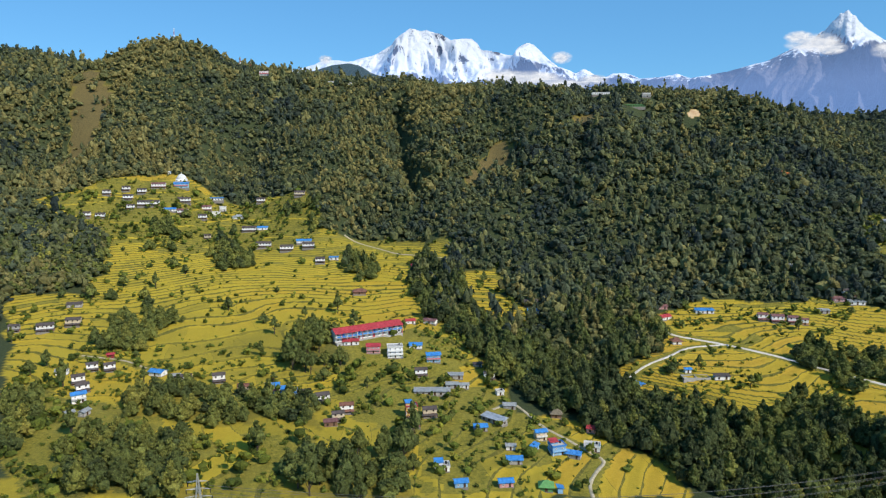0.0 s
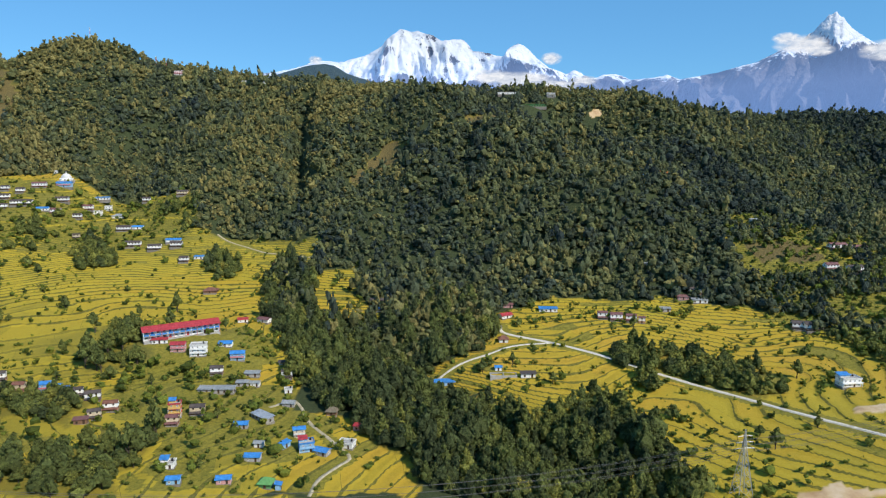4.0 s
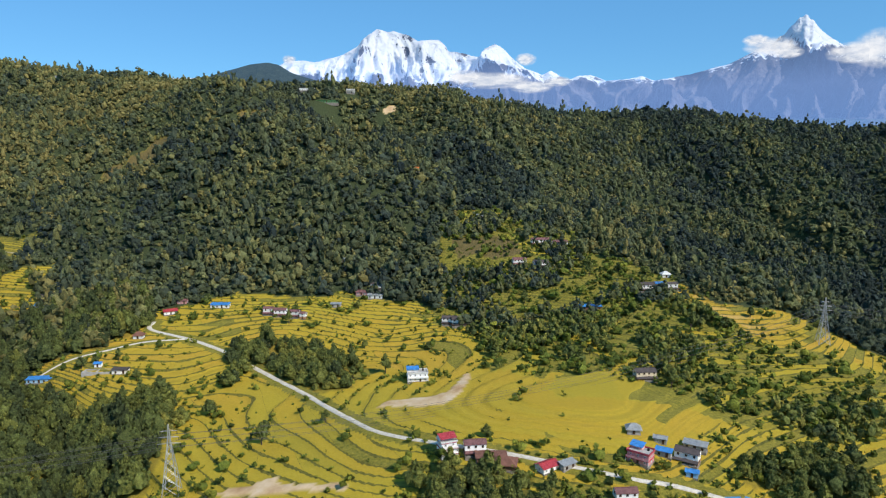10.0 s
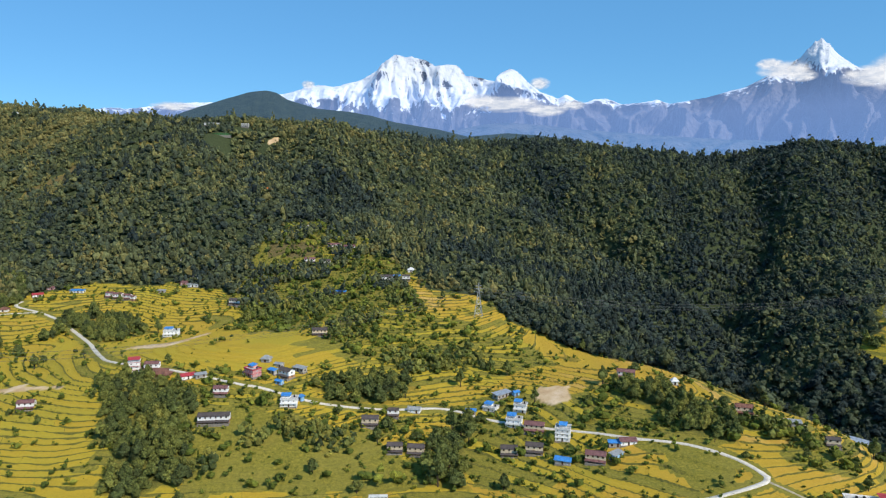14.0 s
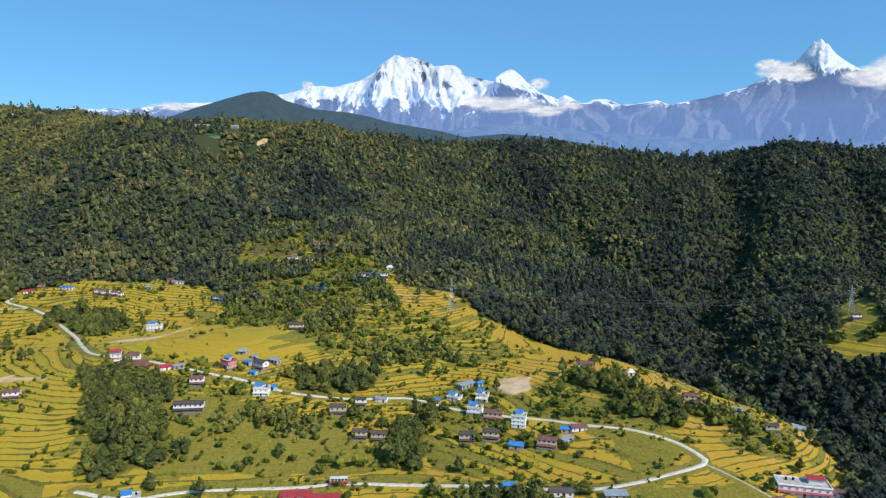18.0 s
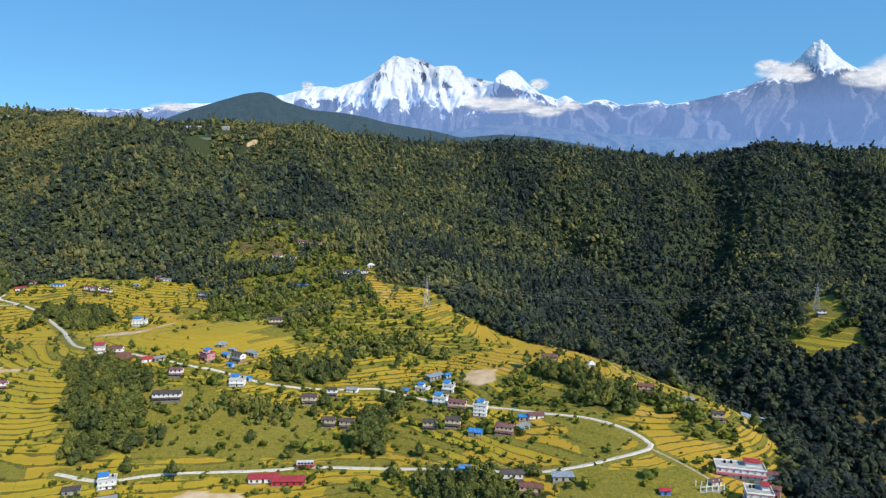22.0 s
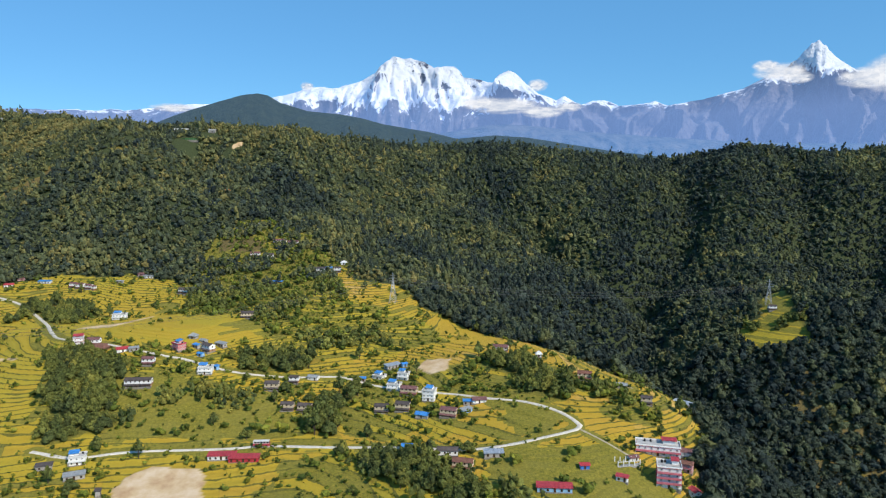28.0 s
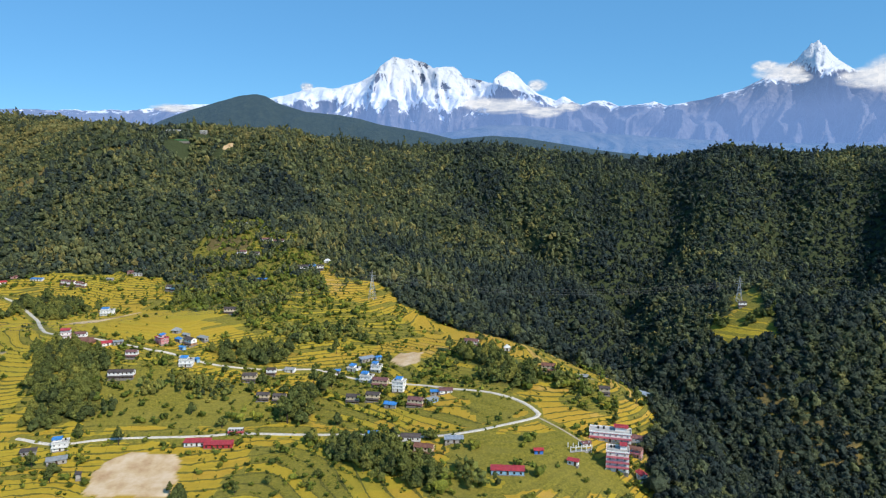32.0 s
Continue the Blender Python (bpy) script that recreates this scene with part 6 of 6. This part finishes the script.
# shrubs along the banks
def shrub_here(x, y):
    is_open = cover(x, y)[1] & ~within([GULLY_WOOD, WEST_WOOD, ROADSIDE_WOOD, LOWER_WOOD], x, y)
    near = np.min(np.hypot(x[:, None] - BUILT[:, 0], y[:, None] - BUILT[:, 1]), 1)
    want = np.full(x.shape, 0.10)
    want[within(GREEN_LAND, x, y, 2.5)] = 0.3
    want[within([SCRUB_SLOPE, SLOPE_WOOD, UPPER_HAMLET], x, y, 4)] = 0.6
    want += 0.16 * np.clip(rough_of(x, y, 9, 62) * 2, 0, 1)
    want[within(STRIPED, x, y, 2.5)] = 0.35
    want[within(SCRUB, x, y, 2.5)] = 0.45
    want[(near < 4.5) & (y < 125)] += 0.3
    want[within(FLAT_FIELDS, x, y, 1.0)] = 0.02
    want[within([HOTEL_MEADOW, POND_FIELD], x, y, 1)] = 0.05
    want[inside(MEADOW, x, y)] = 0.17
    want[(x > -14) & (x < 25) & (y < 92)] *= 0.5
    # most of them grow on the bank at the edge of a terrace
    wave = plan(x, y)[1]
    edge = np.abs(wave - np.round(wave))
    want = np.where(within(SCRUB, x, y, 2.5), want, want * np.where(edge < 0.16, 2.1, 0.3))
    return is_open & clear_of(x, y, 0.25) & (rng.uniform(size=x.shape) < want)


shrub_kinds = [crown(rng, 2, 8, rng.uniform(0.6, 0.95), 1, 0.32) for k in range(10)]
fx, fy = scatter((-95, 200, -75, 172), 0.85, shrub_here, 0.5)
size = np.clip(rng.gamma(3.0, 0.12, len(fx)), 0.14, 0.95)
size *= np.where(within(GREEN_LAND, fx, fy, 2.5), 1.35, 1.0)
planted("field_shrubs", fx, fy, land(fx, fy)[0] - 0.06, size, size, np.clip(rng.normal(0.46, 0.22, len(fx)), 0, 1), shrub_kinds, SHRUB_LEAF,
        "small dark bushes dotted along the terrace banks", "shrubs")


# ---- the distance ----
HUB = (80.0, -20.0)
# crest of the snow range: bearing in degrees from north, height above the valley
RANGE = [(-52.0, 300), (-38.0, 400), (-24.06, 445), (-21.62, 482), (-16.0, 520), (-12.92, 576), (-11.55, 606), (-10.62, 638), (-9.7, 644), (-8.77, 627), (-7.69, 652), (-6.8, 669), (-5.95, 709), (-5.24, 741), (-4.91, 780), (-4.29, 827), (-3.73, 859), (-3.02, 848), (-2.26, 849), (-1.6, 826), (-0.98, 819), (-0.36, 788), (0.68, 796), (1.44, 792), (1.87, 761), (2.21, 714), (3.54, 702), (4.77, 674), (5.19, 724), (5.56, 751), (5.98, 759), (6.46, 743), (7.41, 676), (8.5, 597), (9.91, 553), (10.59, 583), (11.99, 515), (12.89, 544), (13.88, 550), (15.02, 510), (16.48, 511), (17.78, 530), (18.74, 506), (20.55, 523), (22.8, 560), (24.3, 590), (26.09, 666), (27.3, 712), (27.55, 742), (27.85, 750), (28.25, 800), (28.55, 822), (28.75, 850), (28.95, 846), (29.22, 869), (29.5, 838), (29.68, 834), (29.95, 792), (30.29, 757), (31.18, 695), (33.39, 599), (43.0, 560), (62.0, 450)]
SNOW_LINE = [(-52, 430), (-12.94, 440), (-3.59, 385), (0.24, 380), (4.06, 420), (8.31, 480), (12.93, 480), (19.12, 470), (21.61, 518), (24.41, 580), (27.48, 590), (31.11, 575), (33.4, 590), (62, 600)]
FOOTHILLS = [(-52.0, 120), (-38.0, 140), (-25.0, 250), (-20.0, 290), (-13.78, 200), (-3.45, 238), (1.36, 282), (3.75, 314), (6.13, 326), (8.5, 313), (10.84, 292), (15.42, 264), (21.92, 227), (27.88, 203), (33.86, 195), (62.0, 180)]
HILLS = [(-40.00, 60), (-30.00, 90), (-21.90, 97), (-19.34, 119), (-17.59, 131), (-15.37, 144), (-13.56, 154), (-12.19, 158), (-11.28, 155), (-10.36, 145), (-8.04, 133), (-5.19, 129), (-3.28, 123), (-1.35, 114), (2.53, 103), (4.96, 93), (8.33, 98), (11.19, 94), (17.67, 75), (24.19, 60), (30.15, 52), (60.00, 40)]


def distant(name, crest, radius, depth, base, rough, seed, mat, label, lo, hi, n, rows=70):
    """A mountain front round the view: the crest line, and below it spurs and gullies that come towards the viewer."""
    c = np.array(crest)
    az = np.linspace(lo, hi, n)
    top = np.interp(az, c[:, 0], c[:, 1])
    s = np.linspace(0, 1, rows)
    a, v = np.meshgrid(az, s, indexing="ij")
    u = a * radius * 0.01745
    ridged = 0
    warp = 0.03 * radius * rough_of(u, v * depth, 0.05 * radius, seed + 20)
    for k, (size, amp) in enumerate(((0.055, 1.0), (0.026, 0.55), (0.013, 0.32), (0.0065, 0.17))):
        w = size * radius
        ridged = ridged + amp * (1 - 2.2 * np.abs(rough_of(u + warp * (1 - 0.2 * k) + 0.5 * v * depth * (0.45 if k % 2 else -0.3), v * depth * 0.22, w, seed + k)))
    k = max(3, n // 14)
    soft = np.convolve(np.pad(top, k, mode="edge"), np.ones(2 * k + 1) / (2 * k + 1), mode="valid")
    blend = np.clip(v * 2.2, 0, 1)
    t2 = top[:, None] * (1 - blend) + soft[:, None] * blend
    drop = v ** 1.15
    z = base + (t2 - base) * (1 - drop) + rough * np.clip((t2 - 420) / 250, 0.25, 1) * ridged * np.clip(v * 2, 0, 1) * np.clip(2.2 * (1 - v), 0, 1) * 0.6
    z = np.minimum(z, top[:, None] - 0.3 * (top[:, None] - base) * v)
    jag = rough * 0.025 * (rough_of(u, u * 0 + 3.3, radius * 0.012, seed + 9) + 0.6 * rough_of(u, u * 0 + 7.7, radius * 0.005, seed + 10)) * np.clip(1 - v * 8, 0, 1)
    r = radius - depth * v - 0.9 * rough * ridged * np.clip(v * 5, 0, 1)
    p = np.stack([HUB[0] + r * np.sin(np.radians(a)), HUB[1] + r * np.cos(np.radians(a)), z + jag], 2).reshape(-1, 3)
    me = mesh_of(name, p, grid_faces(n, rows), mat, {"high": np.clip((z - base) / 800, 0, 2).ravel(), "above": ((z - np.interp(a, *np.array(SNOW_LINE).T)) / 200).ravel()}, True)
    return tagged(new(name, me), label, "mountains", "", "structure")


SNOW, t, b = nodes("snow_and_rock", 0.8)
geo = t.nodes.new("ShaderNodeNewGeometry")
sep = t.nodes.new("ShaderNodeSeparateXYZ")
t.links.new(geo.outputs["Normal"], sep.inputs[0])
steep = math_of(t, "SUBTRACT", 0.8, sep.outputs[2])
lie = math_of(t, "SUBTRACT", math_of(t, "MULTIPLY", math_of(t, "SUBTRACT", noise_of(t, 0.018, 8, 0.66), 0.5), 1.8), math_of(t, "MULTIPLY", steep, 0.45))
line = math_of(t, "ADD", math_of(t, "MINIMUM", math_of(t, "MULTIPLY", attr(t, "above"), 0.8), 0.5), lie)
SNOW_AT = 0.06
snow = ramp(t, line, [(0.0, (0, 0, 0)), (SNOW_AT, (0, 0, 0)), (SNOW_AT + 0.08, (1, 1, 1))])
rock = ramp(t, noise_of(t, 0.02, 8), [(0.3, (0.02, 0.025, 0.04)), (0.7, (0.085, 0.075, 0.08))])
t.links.new(mixed(t, snow, rock, (0.55, 0.555, 0.57)), b.inputs["Base Color"])
# blue distance haze put in as emission, fading towards the summits
haze_glow = ramp(t, attr(t, "high"), [(0.0, (0.115, 0.24, 0.53)), (0.62, (0.15, 0.25, 0.5)), (0.85, (0.1, 0.165, 0.32)), (1.15, (0.04, 0.065, 0.12))])
t.links.new(haze_glow, b.inputs["Emission Color"])
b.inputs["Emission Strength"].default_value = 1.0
bump(t, b, noise_of(t, 0.014, 5, 0.55), 0.8, 60.0)

HAZE, t, b = nodes("hazy_foothills", 0.9)
t.links.new(ramp(t, noise_of(t, 0.01, 8), [(0.3, (0.01, 0.015, 0.02)), (0.7, (0.085, 0.075, 0.065))]), b.inputs["Base Color"])
# the air's haze before the foothills is this emission, set by height
haze_glow = ramp(t, attr(t, "high"), [(0.2, (0.1, 0.25, 0.54)), (0.7, (0.115, 0.205, 0.43))])
t.links.new(haze_glow, b.inputs["Emission Color"])
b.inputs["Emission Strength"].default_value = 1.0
bump(t, b, noise_of(t, 0.012, 8, 0.6), 1.0, 50.0)

FAR_WOOD, t, b = nodes("far_wooded_hill", 0.9)
t.links.new(ramp(t, noise_of(t, 0.12, 8, 0.7), [(0.3, (0.006, 0.012, 0.01)), (0.7, (0.034, 0.044, 0.026))]), b.inputs["Base Color"])
# one even blue emission stands for the haze over these hills
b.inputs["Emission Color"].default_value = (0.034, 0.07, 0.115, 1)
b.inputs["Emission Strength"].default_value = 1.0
bump(t, b, noise_of(t, 0.35, 6, 0.7), 1.0, 4.0)

distant("snow_mountains", RANGE, 4800, 900, -80, 190, 71, SNOW, "snow-covered high peaks with bare slopes below, blue with emissive haze", -52, 62, 900, 90)
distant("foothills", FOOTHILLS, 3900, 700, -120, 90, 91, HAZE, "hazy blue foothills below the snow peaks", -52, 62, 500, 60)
distant("far_hills", HILLS, 1000, 160, 20, 9, 81, FAR_WOOD, "dark wooded hills behind the ridge, with blue emissive haze", -40, 60, 420, 40)

# clouds that cling to the peaks: flat sheets, their sunlit white put in as emission
CLOUD, t, b = nodes("cloud", 1.0)
t.nodes.remove(b)
co = t.nodes.new("ShaderNodeTexCoord")
grad = t.nodes.new("ShaderNodeTexGradient")
grad.gradient_type = "SPHERICAL"
t.links.new(co.outputs["Object"], grad.inputs[0])
puff = add(t, "ShaderNodeTexNoise", Scale=2.4, Detail=8.0, Roughness=0.6)
info = t.nodes.new("ShaderNodeObjectInfo")
off = t.nodes.new("ShaderNodeVectorMath")
off.operation = "ADD"
t.links.new(co.outputs["Object"], off.inputs[0])
t.links.new(info.outputs["Location"], off.inputs[1])
t.links.new(off.outputs[0], puff.inputs["Vector"])
dens = ramp(t, math_of(t, "MULTIPLY", grad.outputs["Fac"], math_of(t, "MULTIPLY", puff.outputs["Fac"], 2.0)), [(0.12, (0, 0, 0)), (0.55, (0.92, 0.92, 0.92))])
em = t.nodes.new("ShaderNodeEmission")
t.links.new(ramp(t, puff.outputs["Fac"], [(0.3, (0.52, 0.6, 0.74)), (0.62, (0.92, 0.93, 0.96))]), em.inputs[0])
tr = t.nodes.new("ShaderNodeBsdfTransparent")
mx = t.nodes.new("ShaderNodeMixShader")
for a_, i_ in ((dens, 0), (tr.outputs[0], 1), (em.outputs[0], 2)):
    t.links.new(a_, mx.inputs[i_])
t.links.new(mx.outputs[0], t.nodes["Material Output"].inputs[0])


def cloud(az, el_z, wide, high, radius=4000):
    a = radians(az)
    v = np.array([(-1, 0, -1), (1, 0, -1), (1, 0, 1), (-1, 0, 1)], float)
    ob = tagged(new("cloud", mesh_of("cloud", v, np.array([[0, 1, 2, 3]]), CLOUD)), "soft white cloud drifting before the snow peaks", "cloud", "clouds", "structure")
    ob.matrix_basis = pose(HUB[0] + radius * math.sin(a), HUB[1] + radius * math.cos(a), el_z, 0, 0, -az) @ Matrix.Diagonal((wide, 1, high, 1))
    ob.visible_shadow = False


cloud(26.99, 578, 155, 57)
cloud(25.98, 614, 81, 34)
cloud(28.21, 543, 88, 37)
cloud(32.47, 523, 155, 64)
cloud(34.11, 539, 169, 115)
cloud(5.77, 438, 270, 57)
cloud(3.63, 461, 135, 51)
cloud(9.06, 400, 149, 41)
cloud(-10.75, 541, 47, 30)
cloud(8.55, 555, 74, 41)
cloud(-21.11, 398, 155, 30)
cloud(11.14, 430, 101, 34)
